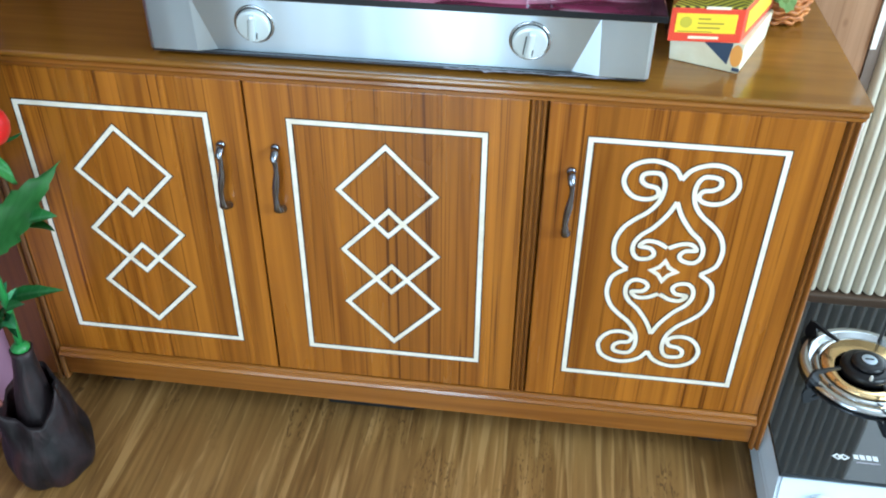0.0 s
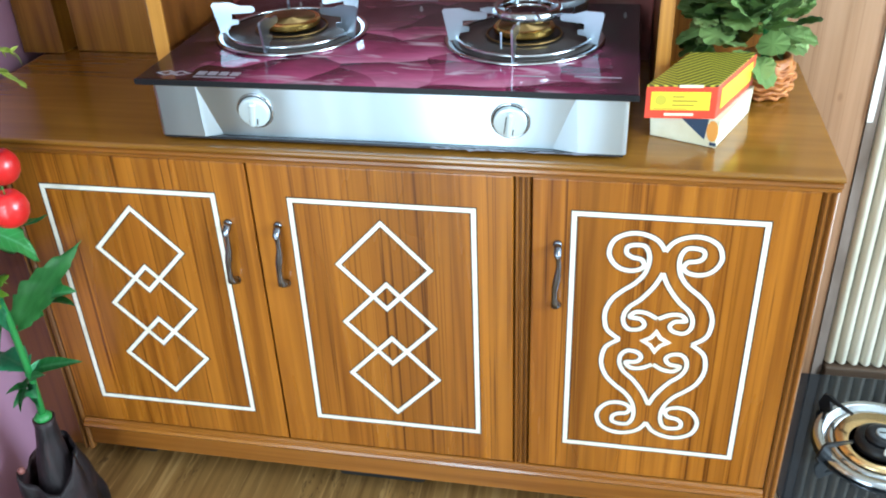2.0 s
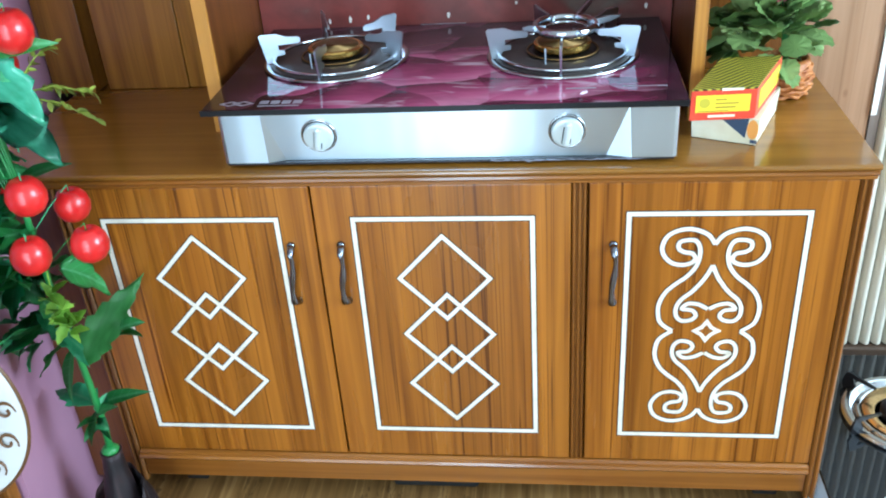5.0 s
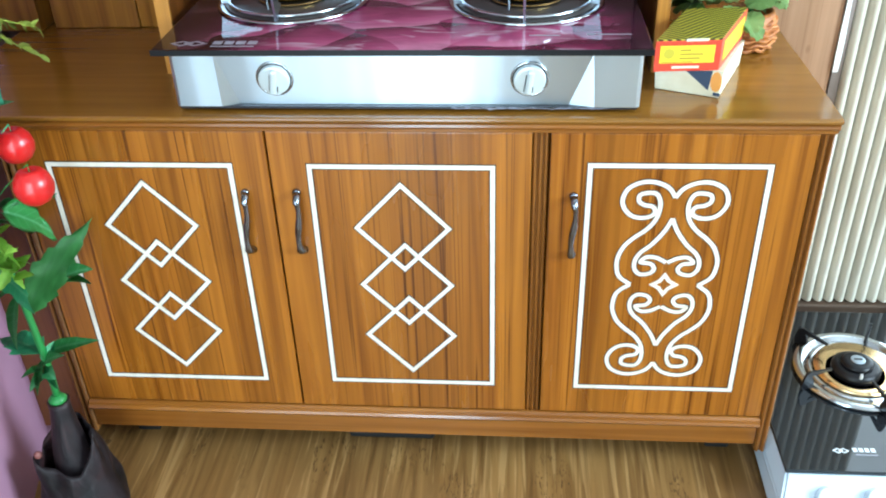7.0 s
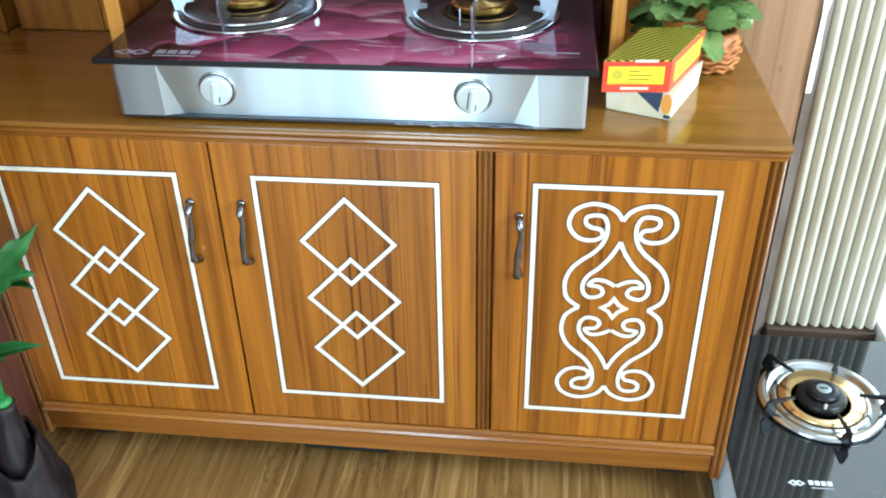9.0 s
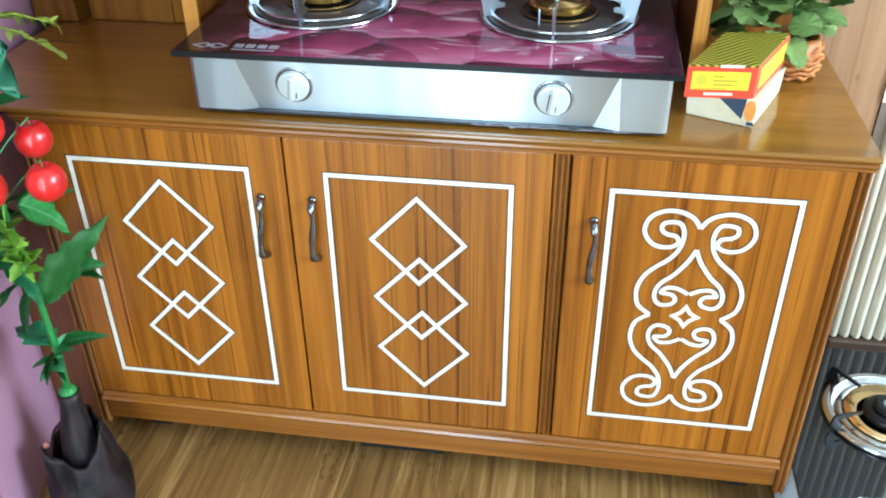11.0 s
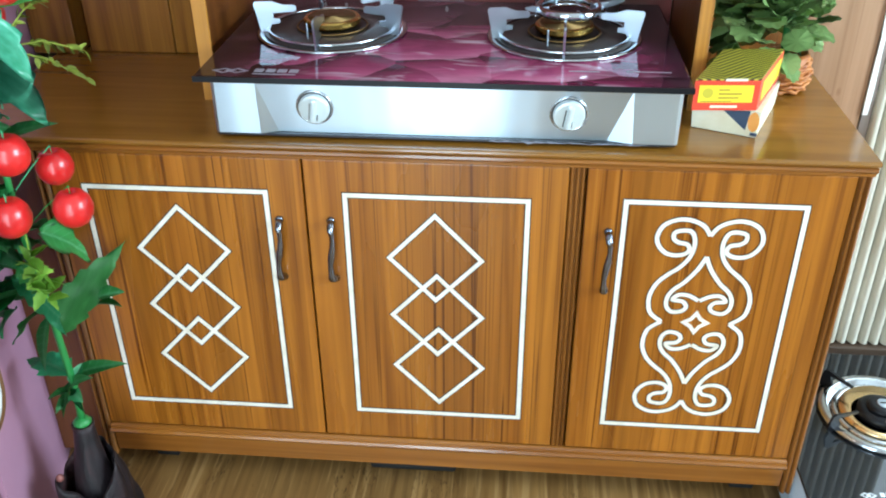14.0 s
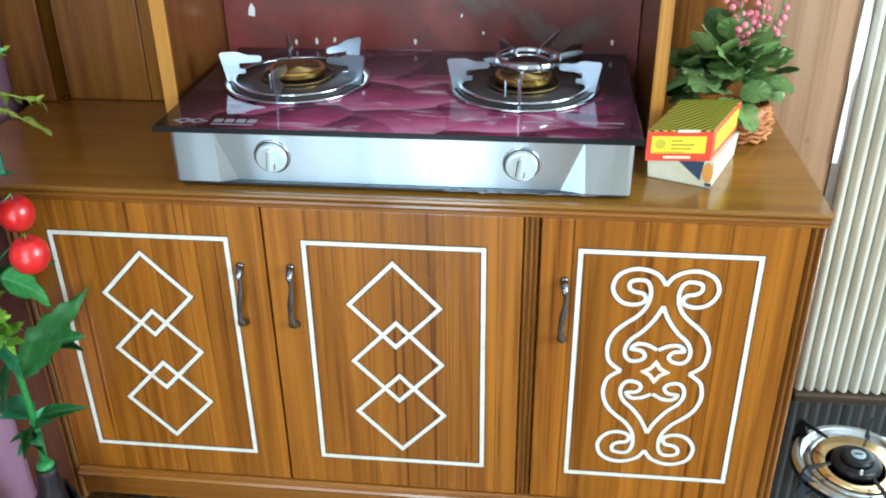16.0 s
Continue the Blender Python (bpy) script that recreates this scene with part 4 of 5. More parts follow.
def leaf_mesh(length, width, lobes, fold, droop, name, material, n=9, blunt=1.0):
    """A folded leaf along +y with a lobed or toothed edge."""
    bm = bmesh.new()
    rows = []
    for i in range(n):
        t = i / (n - 1)
        w = width * max(0.0, math.sin(math.pi * (0.04 + 0.95 * t) ** 0.8)) ** blunt * (1 - 0.15 * t)
        w *= 1 + 0.22 * (1 if i % 2 else -1) * lobes
        y, z = length * t, -droop * length * t * t
        rows.append([bm.verts.new((-w, y + 0.1 * lobes * length * (i % 2) * 0.4, z + fold * w)), bm.verts.new((-w * 0.5, y, z + fold * w * 0.35)), bm.verts.new((0, y, z)), bm.verts.new((w * 0.5, y, z + fold * w * 0.35)), bm.verts.new((w, y + 0.1 * lobes * length * (i % 2) * 0.4, z + fold * w))])
    for p, q in zip(rows, rows[1:]):
        for j in range(4):
            bm.faces.new((p[j], p[j + 1], q[j + 1], q[j]))
    bmesh.ops.solidify(bm, geom=bm.faces[:], thickness=0.0008)
    me = bpy.data.meshes.new(name)
    bmesh.ops.recalc_face_normals(bm, faces=bm.faces)
    bm.to_mesh(me)
    bm.free()
    for p in me.polygons:
        p.use_smooth = True
    me.materials.append(material)
    return me


def lobed_leaf(size, lobes, depth, fold, droop, name, material, n=48, ripple=0.06):
    """A rounded leaf with lobes round its edge, its base at the origin and its tip along +y."""
    bm = bmesh.new()

    def at(k, f):
        a = 2 * math.pi * k / n
        rr = 0.5 * size * (1 - depth * (0.5 - 0.5 * math.cos(lobes * a)) - 0.8 * ripple * math.sin(3 * lobes * a))
        x, y = f * rr * math.sin(a) * 0.92, 0.5 * size + f * rr * math.cos(a)
        return bm.verts.new((x, y, fold * abs(x) - droop * y * y / size + ripple * size * math.sin(lobes * a) * f * f))
    mid = bm.verts.new((0, 0.5 * size, -droop * 0.25 * size))
    inner, outer = [at(k, 0.5) for k in range(n)], [at(k, 1.0) for k in range(n)]
    for k in range(n):
        q = (k + 1) % n
        bm.faces.new((mid, inner[k], inner[q])), bm.faces.new((inner[k], outer[k], outer[q], inner[q]))
    bmesh.ops.solidify(bm, geom=bm.faces[:], thickness=0.0008)
    me = bpy.data.meshes.new(name)
    bmesh.ops.recalc_face_normals(bm, faces=bm.faces)
    bm.to_mesh(me)
    bm.free()
    for p in me.polygons:
        p.use_smooth = True
    me.materials.append(material)
    return me


def toothed_leaf(length, width, teeth, depth, fold, droop, name, material, curl=0.0):
    """A broad leaf along +y: coarse forward-pointing teeth, a sunk midrib and a wavy blade."""
    bm = bmesh.new()
    rows = []
    per = 4
    n = teeth * per
    for i in range(n + 1):
        t = i / n
        saw = (i % per) / per if 0 < i < n else 0.0
        w = width * math.sin(math.pi * (0.03 + 0.96 * t) ** 0.78) * (1 - 0.1 * t)
        w *= 1 - depth * (1 - saw) if i < n else 0.2
        y = length * t + 0.35 * depth * length / teeth * saw
        z = -droop * length * t * t
        row = []
        for f in (-1.0, -0.66, -0.33, 0.0, 0.33, 0.66, 1.0):
            wave = 0.10 * width * math.sin(2 * math.pi * t * teeth * 0.5 + (1.2 if f > 0 else 0)) * f * f
            row.append(bm.verts.new((f * w + curl * length * t * t, y - 0.06 * length * abs(f), z + fold * w * abs(f) ** 1.4 + wave)))
        rows.append(row)
    for p, q in zip(rows, rows[1:]):
        for j in range(6):
            bm.faces.new((p[j], p[j + 1], q[j + 1], q[j]))
    bmesh.ops.solidify(bm, geom=bm.faces[:], thickness=0.0007)
    me = bpy.data.meshes.new(name)
    bmesh.ops.recalc_face_normals(bm, faces=bm.faces)
    bm.to_mesh(me)
    bm.free()
    for p in me.polygons:
        p.use_smooth = True
    me.materials.append(material)
    return me


def place(me, name, parent, at, toward, roll=0.0, scale=1.0, label=""):
    """A part whose +y runs along the way toward."""
    d = Vector(toward).normalized()
    q = d.to_track_quat("Y", "Z")
    ob = new(name, me)
    ob.parent = parent
    ob.matrix_basis = Matrix.LocRotScale(Vector(at), q @ Euler((0, radians(roll), 0)).to_quaternion(), (scale,) * 3)
    if label:
        ob["label"] = label
    return ob


herb = empty("potted_greenery", "artificial green leaves with pink berry sprays in the wicker pot", "artificial plant")
rnd = random.Random(21)
HL = [lobed_leaf(0.056, 9, 0.07, 0.10, 0.22, "leaf", M_HERB, ripple=0.02), lobed_leaf(0.044, 8, 0.06, 0.06, 0.15, "leaf", M_HERB, ripple=0.02), lobed_leaf(0.062, 10, 0.08, 0.12, 0.30, "leaf", M_HERB, ripple=0.02)]
HB = Vector((PC[0], PC[1], TOP + 0.058))
part("stem", tube([HB - Vector((0, 0, 0.012)), HB + Vector((-0.005, 0.0, 0.05)), HB + Vector((-0.012, 0.005, 0.11))], [0.007, 0.006, 0.004], 8), M_STEM, herb)
for i in range(96):
    a = rnd.uniform(0, 2 * math.pi)
    e = rnd.uniform(-0.45, 1.25)
    r = rnd.uniform(0.02, 0.062)
    dvec = Vector((math.cos(a) * math.cos(e), math.sin(a) * math.cos(e) * 0.75, math.sin(e)))
    p = HB + Vector((-0.034, -0.012, 0.046)) + Vector((dvec.x * r * 1.1, dvec.y * r, dvec.z * r * 1.15))
    p.y, p.x = min(p.y, 0.355), max(p.x, 0.312)
    t = dvec + Vector((rnd.uniform(-0.5, 0.5), rnd.uniform(-0.5, 0.3), rnd.uniform(-0.4, 0.4)))
    if p.x < 0.335:
        t.x = abs(t.x) * 0.3
    if p.y > 0.32:
        t.y = -abs(t.y)
    place(rnd.choice(HL), "leaf", herb, p, t, rnd.uniform(-50, 50), rnd.uniform(0.65, 1.1))
bm = bmesh.new()
bmesh.ops.create_icosphere(bm, subdivisions=2, radius=0.0056)
pb = part("berry", bm, M_PINKB, herb, "pink berry", True)
pb.location = HB + Vector((-0.066, -0.01, 0.105))
for s in range(9):
    bx, by = rnd.uniform(-0.075, 0.035), rnd.uniform(-0.035, 0.03)
    top = HB + Vector((bx, by, rnd.uniform(0.135, 0.20)))
    base = HB + Vector((bx * 0.4, by * 0.4, 0.06))
    part("spray_stem", tube([base, (base + top) / 2 + Vector((0.004, 0, 0.01)), top], 0.0012, 5), M_STEM, herb)
    for j in range(11):
        o = pb.copy()
        scene.collection.objects.link(o)
        f = rnd.uniform(0.35, 1.05)
        o.location = base.lerp(top, f) + Vector((rnd.uniform(-0.013, 0.013), rnd.uniform(-0.013, 0.013), rnd.uniform(-0.006, 0.006)))
        o.scale = (rnd.uniform(0.75, 1.1),) * 3

# ---- second stove standing on the floor ----
hob = empty("glass_hob", "black glass gas stove on a white body on the floor", "gas stove")
GX0, GX1, GY0, GY1, GZ = 0.526, 1.245, -0.080, 0.385, 0.0
bm = bmesh.new()
lo_ = [(GX0 - 0.022, GY0 - 0.062, FZ + 0.008), (GX1 + 0.02, GY0 - 0.062, FZ + 0.008), (GX1 + 0.02, GY1, FZ + 0.008), (GX0 - 0.010, GY1, FZ + 0.008)]
mid = [(GX0 - 0.014, GY0 - 0.050, FZ + 0.045), (GX1 + 0.01, GY0 - 0.050, FZ + 0.045), (GX1 + 0.01, GY1, FZ + 0.045), (GX0 - 0.014, GY1, FZ + 0.045)]
hi_ = [(GX0 + 0.004, GY0 + 0.004, GZ - 0.008), (GX1 - 0.004, GY0 + 0.004, GZ - 0.008), (GX1 - 0.004, GY1 - 0.004, GZ - 0.008), (GX0 + 0.004, GY1 - 0.004, GZ - 0.008)]
L = [[bm.verts.new(v) for v in r] for r in (lo_, mid, hi_)]
for p, q in zip(L, L[1:]):
    for i in range(4):
        bm.faces.new((p[i], p[(i + 1) % 4], q[(i + 1) % 4], q[i]))
bm.faces.new(L[0][::-1]), bm.faces.new(L[2])
bmesh.ops.bevel(bm, geom=bm.edges[:], offset=0.004, segments=2, affect="EDGES")
part("body", bm, M_WHITE, hob, "white pressed steel body")
part("glass_top", box(GX0, GX1, GY0, GY1, GZ - 0.0075, GZ, 0.0015), M_GLASSBLK, hob, "glossy black glass")
for x in (GX0 + 0.03, GX1 - 0.03):
    for y in (GY0 + 0.02, GY1 - 0.04):
        part("foot", lathe([(0.012, 0), (0.012, 0.009)], (x, y, FZ), 14), M_RUBBER, hob)
for x in (0.590, 0.672):
    bm = lathe([(0.019, 0), (0.019, 0.008), (0.016, 0.012)], (0, 0, 0), 24)
    bmesh.ops.transform(bm, matrix=pose(x, GY0 - 0.036, FZ + 0.058, 42, 0, 0), verts=bm.verts)
    part("knob", bm, M_WHITE, hob)
BC = (0.722, 0.186)
z = GZ + 0.0003
part("drip_pan", lathe([(0.116, 0.0), (0.118, 0.006), (0.112, 0.011), (0.099, 0.010), (0.096, 0.004)], (*BC, z), 56), M_CHROME, hob, "chrome drip pan rim", True)
part("inner_ring", lathe([(0.094, 0.002), (0.090, 0.006), (0.084, 0.008), (0.080, 0.004)], (*BC, z), 48), M_CHROME, hob, "", True)
part("gold_dish", lathe([(0.079, 0.003), (0.078, 0.012), (0.052, 0.003), (0.048, 0.003)], (*BC, z), 48), M_GOLD, hob, "gold coloured burner dish", True)
part("burner_base", lathe([(0.046, 0.003), (0.046, 0.016), (0.038, 0.021), (0.030, 0.021)], (*BC, z), 40), M_BLACK, hob, "", True)
part("burner_cap", lathe([(0.030, 0.0212), (0.030, 0.028), (0.022, 0.031), (0.019, 0.031)], (*BC, z), 36), M_BLACK, hob, "", True)
part("cap_badge", lathe([(0.0135, 0.0312), (0.0135, 0.0325), (0.012, 0.0332)], (*BC, z), 28), M_FIN, hob)
part("badge_bar", box(BC[0] - 0.008, BC[0] + 0.008, BC[1] - 0.002, BC[1] + 0.002, z + 0.0330, z + 0.0336), M_BLACK, hob)
part("igniter", lathe([(0.003, 0.003), (0.003, 0.026), (0.0015, 0.029)], (BC[0] - 0.004, BC[1] - 0.040, z), 10), M_CERAM, hob)
PR = [(0.128, 0.000), (0.134, 0.012), (0.126, 0.038), (0.118, 0.041), (0.064, 0.032), (0.064, 0.028), (0.112, 0.030), (0.104, 0.012), (0.108, 0.000)]
for ang in (-82, -10, 62, 134, 206):
    b = bmesh.new()
    for s in (-0.0024, 0.0024):
        vs = [b.verts.new((r, s, h)) for r, h in PR]
        b.faces.new(vs if s < 0 else vs[::-1])
    b.verts.ensure_lookup_table()
    n = len(PR)
    for i in range(n):
        b.faces.new((b.verts[i], b.verts[(i + 1) % n], b.verts[n + (i + 1) % n], b.verts[n + i]))
    bmesh.ops.transform(b, matrix=pose(BC[0], BC[1], z, 0, 0, ang), verts=b.verts)
    part("pan_support", b, M_BLACK, hob, "black cast pan support")
for i, x in enumerate((0.628, 0.638)):
    bm = bmesh.new()
    pts = [(x - 0.010, -0.030), (x, -0.037), (x + 0.010, -0.030), (x, -0.023)]
    vs = [bm.verts.new((a, b_, GZ + 0.0003 + 0.0001 * i)) for a, b_ in pts]
    ws = [bm.verts.new((x + (a - x) * 0.5, -0.030 + (b_ + 0.030) * 0.5, GZ + 0.0003 + 0.0001 * i)) for a, b_ in pts]
    for j in range(4):
        bm.faces.new((vs[j], vs[(j + 1) % 4], ws[(j + 1) % 4], ws[j]))
    part("logo_shape", bm, M_LOGO, hob)
for j in range(4):
    part("logo_bar", box(0.654 + 0.0105 * j, 0.662 + 0.0105 * j, -0.032, -0.022, GZ, GZ + 0.0004), M_LOGO, hob)
part("print_bar", box(0.656, 0.694, -0.040, -0.0375, GZ, GZ + 0.0004), M_LOGODIM, hob)

# ---- vase with red fruit branch ----
vase = empty("vase", "dark brown sculpted vase standing on the floor", "vase")
VC = (-0.703, -0.165)


def vase_axis(h):
    return Vector((VC[0] - 0.013 * h / 0.25, VC[1] + 0.029 * (h / 0.25) ** 1.5, FZ + h))


# slim inner neck that carries the branch
bm = lathe([(0.040, 0.060), (0.040, 0.100), (0.033, 0.140), (0.027, 0.175), (0.021, 0.210), (0.0175, 0.240), (0.0185, 0.252), (0.0145, 0.252), (0.013, 0.235)], (0, 0, 0), 32)
for v in bm.verts:
    w = 1 + 0.10 * noise.noise((v.co.x * 40, v.co.y * 40, v.co.z * 14))
    v.co = vase_axis(v.co.z) + Vector((v.co.x * w, v.co.y * w, 0))
part("neck", bm, M_VASE, vase, "", True)


def rim_height(deg):
    """Height of the torn outer rim round the vase: two raised tips with a notch between them."""
    stops = [(0, 0.186), (45, 0.196), (110, 0.206), (165, 0.180), (205, 0.160), (224, 0.174), (240, 0.158), (275, 0.148), (306, 0.138), (328, 0.158), (347, 0.196), (360, 0.186)]
    for (a0, h0), (a1, h1) in zip(stops, stops[1:]):
        if a0 <= deg <= a1:
            return h0 + (h1 - h0) * (deg - a0) / (a1 - a0)


def shell_radius(h):
    stops = [(0.0, 0.050), (0.012, 0.060), (0.040, 0.069), (0.080, 0.067), (0.110, 0.060), (0.145, 0.051), (0.175, 0.042), (0.21, 0.030)]
    for (h0, r0), (h1, r1) in zip(stops, stops[1:]):
        if h <= h1:
            return r0 + (r1 - r0) * (h - h0) / (h1 - h0)
    return 0.030


bm = bmesh.new()
cols, N, ROWS = [], 72, 16
for i in range(N):
    deg = 360 * i / N
    u, top = radians(deg), rim_height(deg)
    flare = 0.016 * math.exp(-((deg - 224) / 16) ** 2) + 0.014 * math.exp(-((deg - 347) / 14) ** 2)
    col = []
    for j in range(ROWS + 6):
        inner = j > ROWS
        t = j / ROWS if not inner else 1 - (j - ROWS) * 0.09
        h = top * t
        r = shell_radius(h) + flare * max(0.0, t - 0.6) / 0.4 - (0.006 if inner else 0.0)
        r *= 1 + 0.10 * noise.noise((math.cos(u) * 2.2, math.sin(u) * 2.2, h * 16)) + 0.035 * math.sin(7 * u + 26 * h)
        col.append(bm.verts.new(vase_axis(h) + Vector((r * math.cos(u), r * math.sin(u), 0))))
    cols.append(col)
for i in range(N):
    p, q = cols[i], cols[(i + 1) % N]
    for j in range(ROWS + 5):
        bm.faces.new((p[j], q[j], q[j + 1], p[j + 1]))
bm.faces.new([c_[0] for c_ in cols][::-1])
part("shell", bm, M_VASE, vase, "mottled dark outer shell with a torn rim", True)
tip = vase_axis(0.172) + Vector((math.cos(radians(224)) * 0.054, math.sin(radians(224)) * 0.054, 0))
part("rim_tip", lathe([(0.001, -0.008), (0.0065, -0.003), (0.0060, 0.004), (0.001, 0.008)], tip, 12), M_TIP, vase, "pale reddish worn tip", True)

branch = empty("fruit_branch", "artificial branch with glossy red fruit and green leaves in the vase", "artificial plant")
S0, S1, S2, S3 = Vector((-0.716, -0.136, 0.150)), Vector((-0.720, -0.132, 0.36)), Vector((-0.722, -0.145, 0.60)), Vector((-0.712, -0.15, 1.06))
part("stem", tube([S0, S0.lerp(S1, 0.5) + Vector((0.004, 0, 0)), S1, S1.lerp(S2, 0.5) + Vector((-0.003, 0, 0)), S2, S3], [0.0062, 0.006, 0.0058, 0.0055, 0.005, 0.004], 10), M_STEM, branch, "", True)
part("stem_collar", lathe([(0.014, 0), (0.0155, 0.005), (0.009, 0.013)], (S0.x, S0.y, 0.166), 14), M_STEM, branch, "", True)


def fruit(c, r, root):
    bm = lathe([(0.001, r * 0.80), (r * 0.12, r * 0.86), (r * 0.34, r * 0.97), (r * 0.62, r * 0.86), (r * 0.88, r * 0.52), (r, 0.05 * r), (r * 0.93, -r * 0.38), (r * 0.70, -r * 0.74), (r * 0.36, -r * 0.95), (r * 0.01, -r)], c, 26)
    f = part("fruit", bm, M_BERRY, branch, "glossy red plastic fruit", True)
    c = Vector(c)
    part("fruit_stalk", tube([c + Vector((0, 0, r * 0.8)), c + Vector((0, 0, r * 1.25)), (c + Vector(root)) / 2 + Vector((0, 0, 0.02)), Vector(root)], 0.0010, 6), M_LEAF, f)


fruit((-0.693, -0.172, 0.677), 0.0290, (-0.722, -0.145, 0.62))
fruit((-0.676, -0.095, 0.624), 0.0270, (-0.722, -0.145, 0.60))
fruit((-0.617, -0.175, 0.601), 0.0275, (-0.721, -0.140, 0.54))
fruit((-0.703, -0.190, 0.590), 0.0290, (-0.722, -0.145, 0.57))
fruit((-0.662, -0.139, 0.903), 0.0300, (-0.715, -0.15, 0.86))
fruit((-0.742, -0.120, 0.655), 0.0230, (-0.722, -0.145, 0.63))
fruit((-0.712, -0.110, 0.850), 0.0260, (-0.715, -0.15, 0.80))

BIG = toothed_leaf(0.165, 0.036, 6, 0.30, 0.22, 0.18, "leaf", M_LEAF, 0.10)
OVATE = toothed_leaf(0.092, 0.034, 4, 0.34, 0.28, 0.40, "leaf", M_LEAF)
ROUND = toothed_leaf(0.082, 0.040, 3, 0.30, 0.25, 0.45, "leaf", M_LEAF, 0.08)
CUP = leaf_mesh(0.036, 0.013, 0.15, 0.5, 0.3, "leaf", M_LEAF, 7, 0.8)
TEAL = toothed_leaf(0.098, 0.043, 3, 0.32, 0.25, 0.40, "leaf", M_TEAL, 0.06)
BLADE = toothed_leaf(0.170, 0.036, 6, 0.28, 0.22, 0.18, "leaf", M_BLADE, 0.10)
TINY = leaf_mesh(0.015, 0.0038, 0.1, 0.3, 0.2, "olive_leaf", M_OLIVE, 5)
SLIM = leaf_mesh(0.09, 0.015, 0.1, 0.3, 0.3, "leaf", M_LEAF, 9)
LIME = leaf_mesh(0.034, 0.0095, 0.5, 0.2, 0.2, "lime_leaf", M_LIME, 7)
rnd = random.Random(5)
# large blade beside the lower stem, pointing up and outward
place(BLADE, "leaf", branch, (-0.722, -0.115, 0.347), (0.080, 0.062, 0.132), 52, 1.0)
place(SLIM, "leaf", branch, (-0.716, -0.130, 0.265), (0.9, 0.05, 0.42), 25, 1.0)
place(OVATE, "leaf", branch, (-0.720, -0.132, 0.270), (-0.9, 0.3, 0.30), -10, 1.0)
place(SLIM, "leaf", branch, (-0.716, -0.138, 0.250), (0.55, -0.4, 0.7), 40, 0.75)
place(SLIM, "leaf", branch, (-0.718, -0.138, 0.255), (-0.1, -0.6, -0.4), 10, 0.6)
place(SLIM, "leaf", branch, (-0.715, -0.140, 0.245), (0.35, -0.5, -0.2), 30, 0.5)
place(OVATE, "leaf", branch, (-0.722, -0.135, 0.40), (-0.8, -0.3, -0.3), 30, 0.8)
place(SLIM, "leaf", branch, (-0.722, -0.138, 0.385), (-0.25, -0.5, -0.8), 0, 1.0)
place(TEAL, "leaf", branch, (-0.712, -0.150, 0.855), (0.80, -0.20, -0.30), 10, 1.05)
place(TEAL, "leaf", branch, (-0.712, -0.150, 0.800), (0.85, -0.15, -0.42), 20, 1.1)
place(TEAL, "leaf", branch, (-0.735, -0.165, 0.865), (0.45, -0.45, -0.50), -15, 0.95)
place(TEAL, "leaf", branch, (-0.720, -0.150, 1.000), (0.80, -0.20, -0.05), 10, 1.0)
place(SLIM, "leaf", branch, (-0.712, -0.150, 0.690), (0.8, 0.0, 0.45), 30, 0.9)
place(SLIM, "leaf", branch, (-0.712, -0.150, 0.880), (0.8, 0.1, 0.1), 60, 1.1)
place(OVATE, "leaf", branch, (-0.712, -0.150, 0.960), (0.8, 0.0, 0.2), 20, 0.9)
place(ROUND, "leaf", branch, (-0.700, -0.135, 0.535), (0.6, 0.2, -0.25), 15, 0.95)
for at, way, roll in (((-0.716, -0.142, 0.240), (-0.7, -0.5, 0.25), 10), ((-0.714, -0.144, 0.232), (-0.5, -0.7, -0.1), 0), ((-0.712, -0.144, 0.238), (0.5, -0.6, 0.3), 30), ((-0.712, -0.138, 0.252), (0.3, 0.2, 0.8), 50)):
    place(CUP, "leaf", branch, at, way, roll, 1.0)
place(CUP, "leaf", branch, (-0.655, -0.100, 0.400), (0.8, 0.1, 0.35), 20, 1.1)
place(CUP, "leaf", branch, (-0.660, -0.098, 0.385), (0.7, 0.1, 0.1), -10, 1.0)
for i in range(150):
    z_ = rnd.uniform(0.36, 1.08)
    if 0.715 < z_ < 0.76:
        continue
    a = rnd.uniform(0, 2 * math.pi)
    s = 0.03
    c0 = Vector((-0.735, -0.145, z_)) + Vector((rnd.uniform(-0.05, 0.015), rnd.uniform(-s, s), 0))
    d = Vector((math.cos(a) - 0.1, math.sin(a), rnd.uniform(-0.6, 0.4)))
    if d.x > 0.1 and (0.54 < z_ < 0.70 or z_ < 0.46 or 0.87 < z_ < 0.94):
        d.x = -d.x
    if d.y < -0.4:
        d.y *= 0.4
    place(rnd.choice((OVATE, OVATE, OVATE, ROUND, SLIM, BIG)), "leaf", branch, c0, d, rnd.uniform(-60, 60), rnd.uniform(0.6, 1.0))
for c0, dirs, num in (((-0.690, -0.190, 0.535), (0.15, -0.1, -0.70), 34),):
    base = Vector((-0.715, -0.148, c0[2] + 0.02))
    tip = Vector(c0) + Vector(dirs) * 0.11
    part("sprig_stem", tube([base, Vector(c0), tip], 0.0014, 5), M_LIME, branch)
    for j in range(num):
        f = rnd.uniform(0.1, 1.0)
        p = Vector(c0).lerp(tip, f)
        place(LIME, "lime_leaf", branch, p, (rnd.uniform(-1, 1), rnd.uniform(-0.6, 0.6), rnd.uniform(-0.8, 0.8)), rnd.uniform(-60, 60), rnd.uniform(0.7, 1.1), "lime green leaflet")
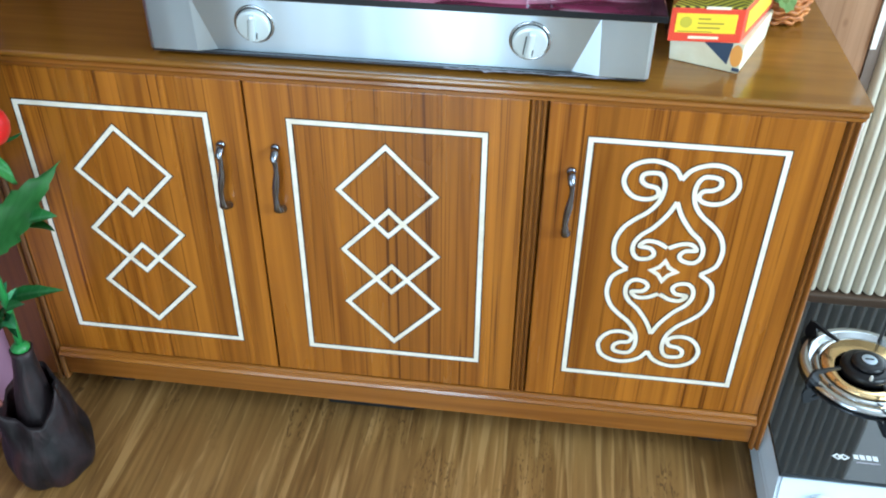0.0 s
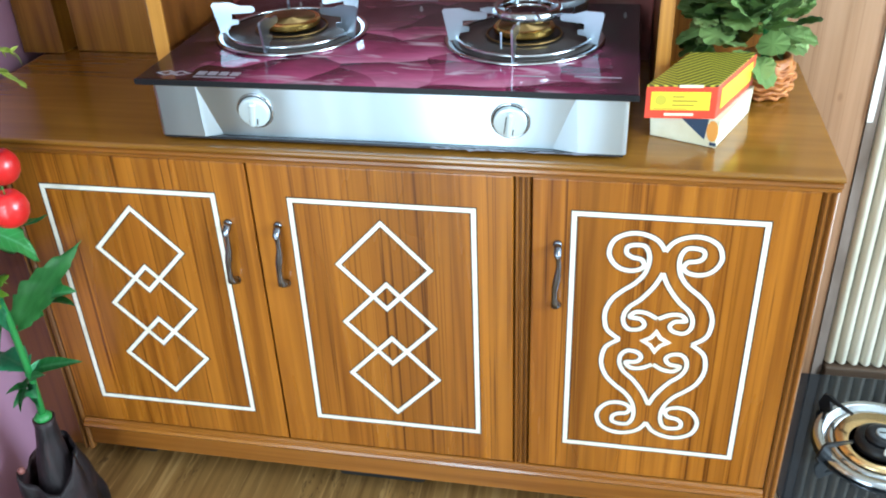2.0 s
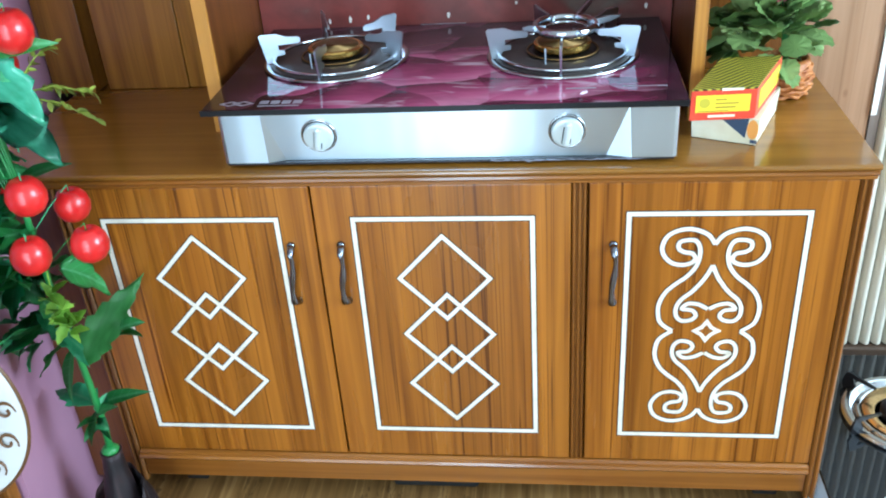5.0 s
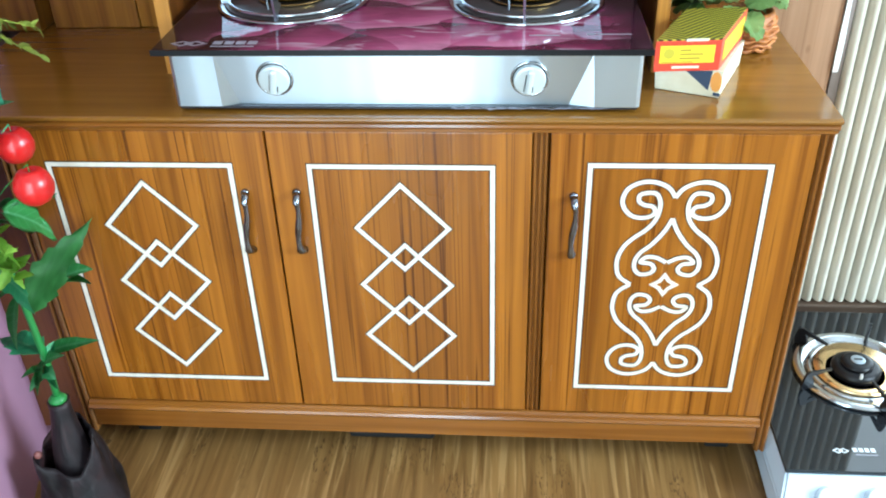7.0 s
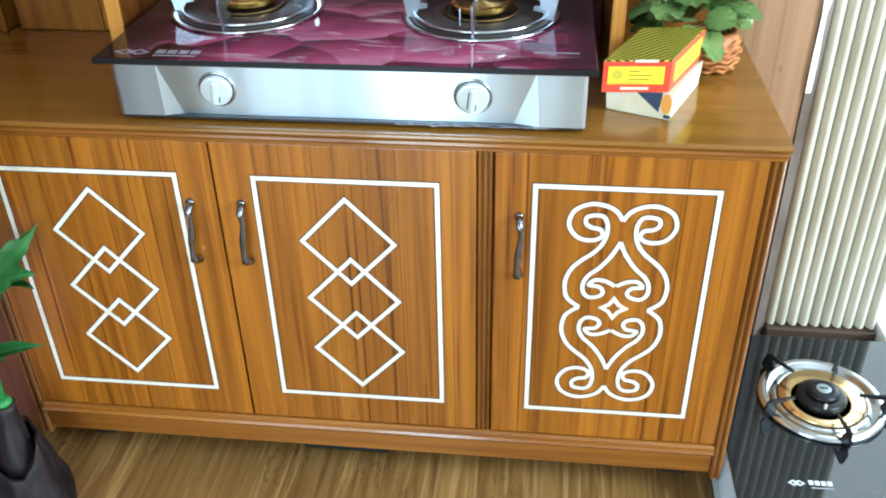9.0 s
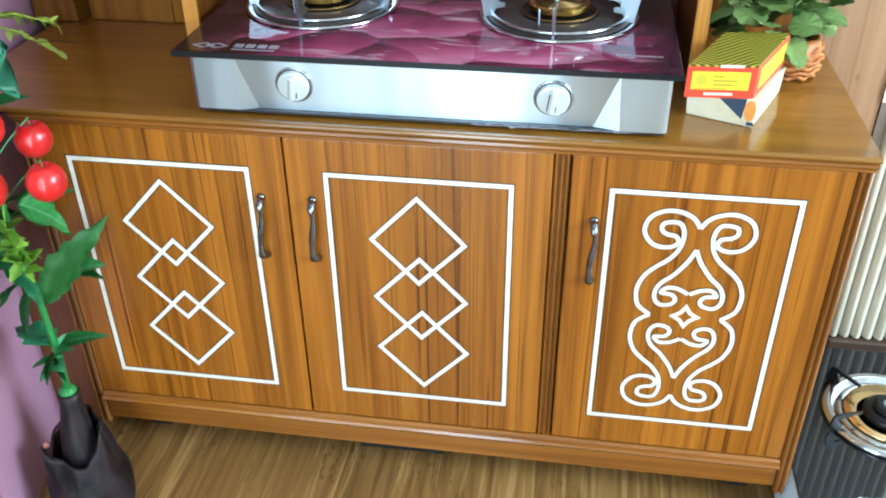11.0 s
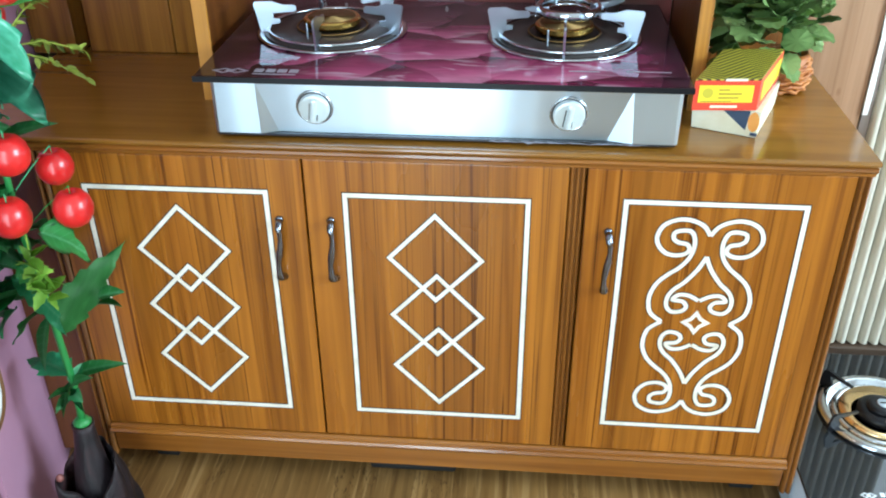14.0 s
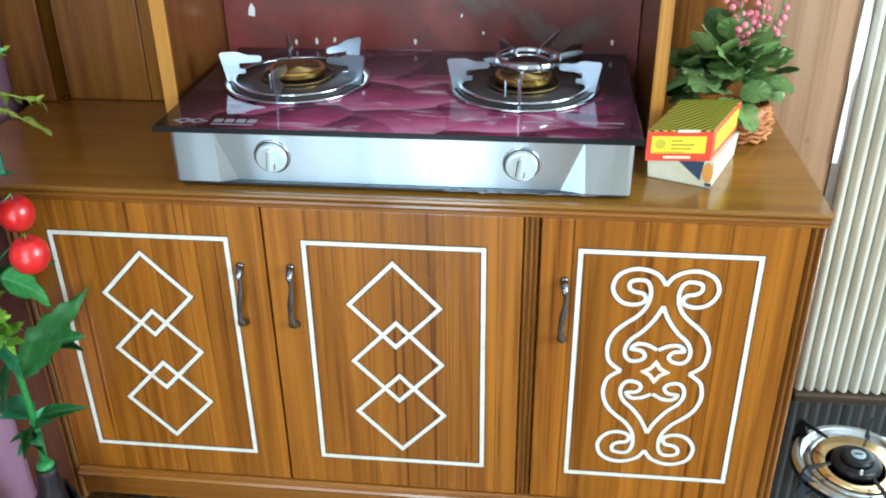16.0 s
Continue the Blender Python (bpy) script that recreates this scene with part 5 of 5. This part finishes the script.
# thin olive sprays beside the upper leaves
for tip_ in ((-0.615, -0.105, 0.880), (-0.585, -0.110, 0.805), (-0.580, -0.120, 0.765)):
    base, tip_ = Vector((-0.690, -0.140, 0.815)), Vector(tip_)
    mid = base.lerp(tip_, 0.55) + Vector((0, 0, 0.012))
    part("spray_stem", tube([base, mid, tip_], [0.0013, 0.0010, 0.0006], 5), M_OLIVE, branch)
    for j in range(22):
        f = rnd.uniform(0.2, 1.0)
        p = base.lerp(mid, f / 0.55) if f < 0.55 else mid.lerp(tip_, (f - 0.55) / 0.45)
        way = (tip_ - base).normalized() + Vector((rnd.uniform(-0.9, 0.9), rnd.uniform(-0.6, 0.6), rnd.uniform(-0.9, 0.9)))
        place(TINY, "olive_leaf", branch, p, way, rnd.uniform(-60, 60), rnd.uniform(0.7, 1.2), "tiny olive leaflet")
for j in range(9):   # bundle of thin wires behind the fruit
    a = rnd.uniform(-0.02, 0.02)
    part("wire", tube([(-0.722 + a, -0.16, 0.68), (-0.735 + 1.5 * a, -0.165, 0.76), (-0.75 + 2.5 * a, -0.16, 0.84)], 0.0012, 5), M_STEM, branch)

# ---- ornamental plate at the left ----
plate = empty("ornamental_plate", "white ceramic plate with brown scroll rim standing on a low stool", "plate")
PM = pose(-0.807, -0.378, 0.467, 86, 0, 4) @ Matrix.Scale(0.85, 4)
b = lathe([(0.060, 0.0), (0.12, 0.003), (0.185, 0.020), (0.189, 0.023), (0.185, 0.026), (0.12, 0.010), (0.01, 0.008)], (0, 0, 0), 64)
part("dish", b, M_CERAM, plate, "", True)
part("rim", ring(0.1885, 0.0030, (0, 0, 0.0235), 72, 6), M_SCROLLBR, plate, "brown glazed rim", True)
for i in range(16):
    a = 2 * math.pi * i / 16
    pts = []
    for j in range(15):
        u = j / 14 * 2.2 * math.pi
        r = 0.019 * (1 - j / 18)
        pts.append((math.cos(a) * 0.155 + r * math.cos(u + a), math.sin(a) * 0.155 + r * math.sin(u + a), 0.0215))
    part("scroll", tube(pts, 0.0026, 5), M_SCROLLBR, plate)
plate.matrix_world = PM
stand = empty("plant_stool", "low dark wooden stool under the plate", "stool")
part("seat", box(-0.95, -0.795, -0.50, -0.262, 0.272, 0.307, 0.006), M_POST, stand)
for y0, y1 in ((-0.495, -0.470), (-0.288, -0.263)):
    part("side_board", box(-0.945, -0.806, y0, y1, FZ, 0.272, 0.003), M_POST, stand, "dark upright board under the seat")
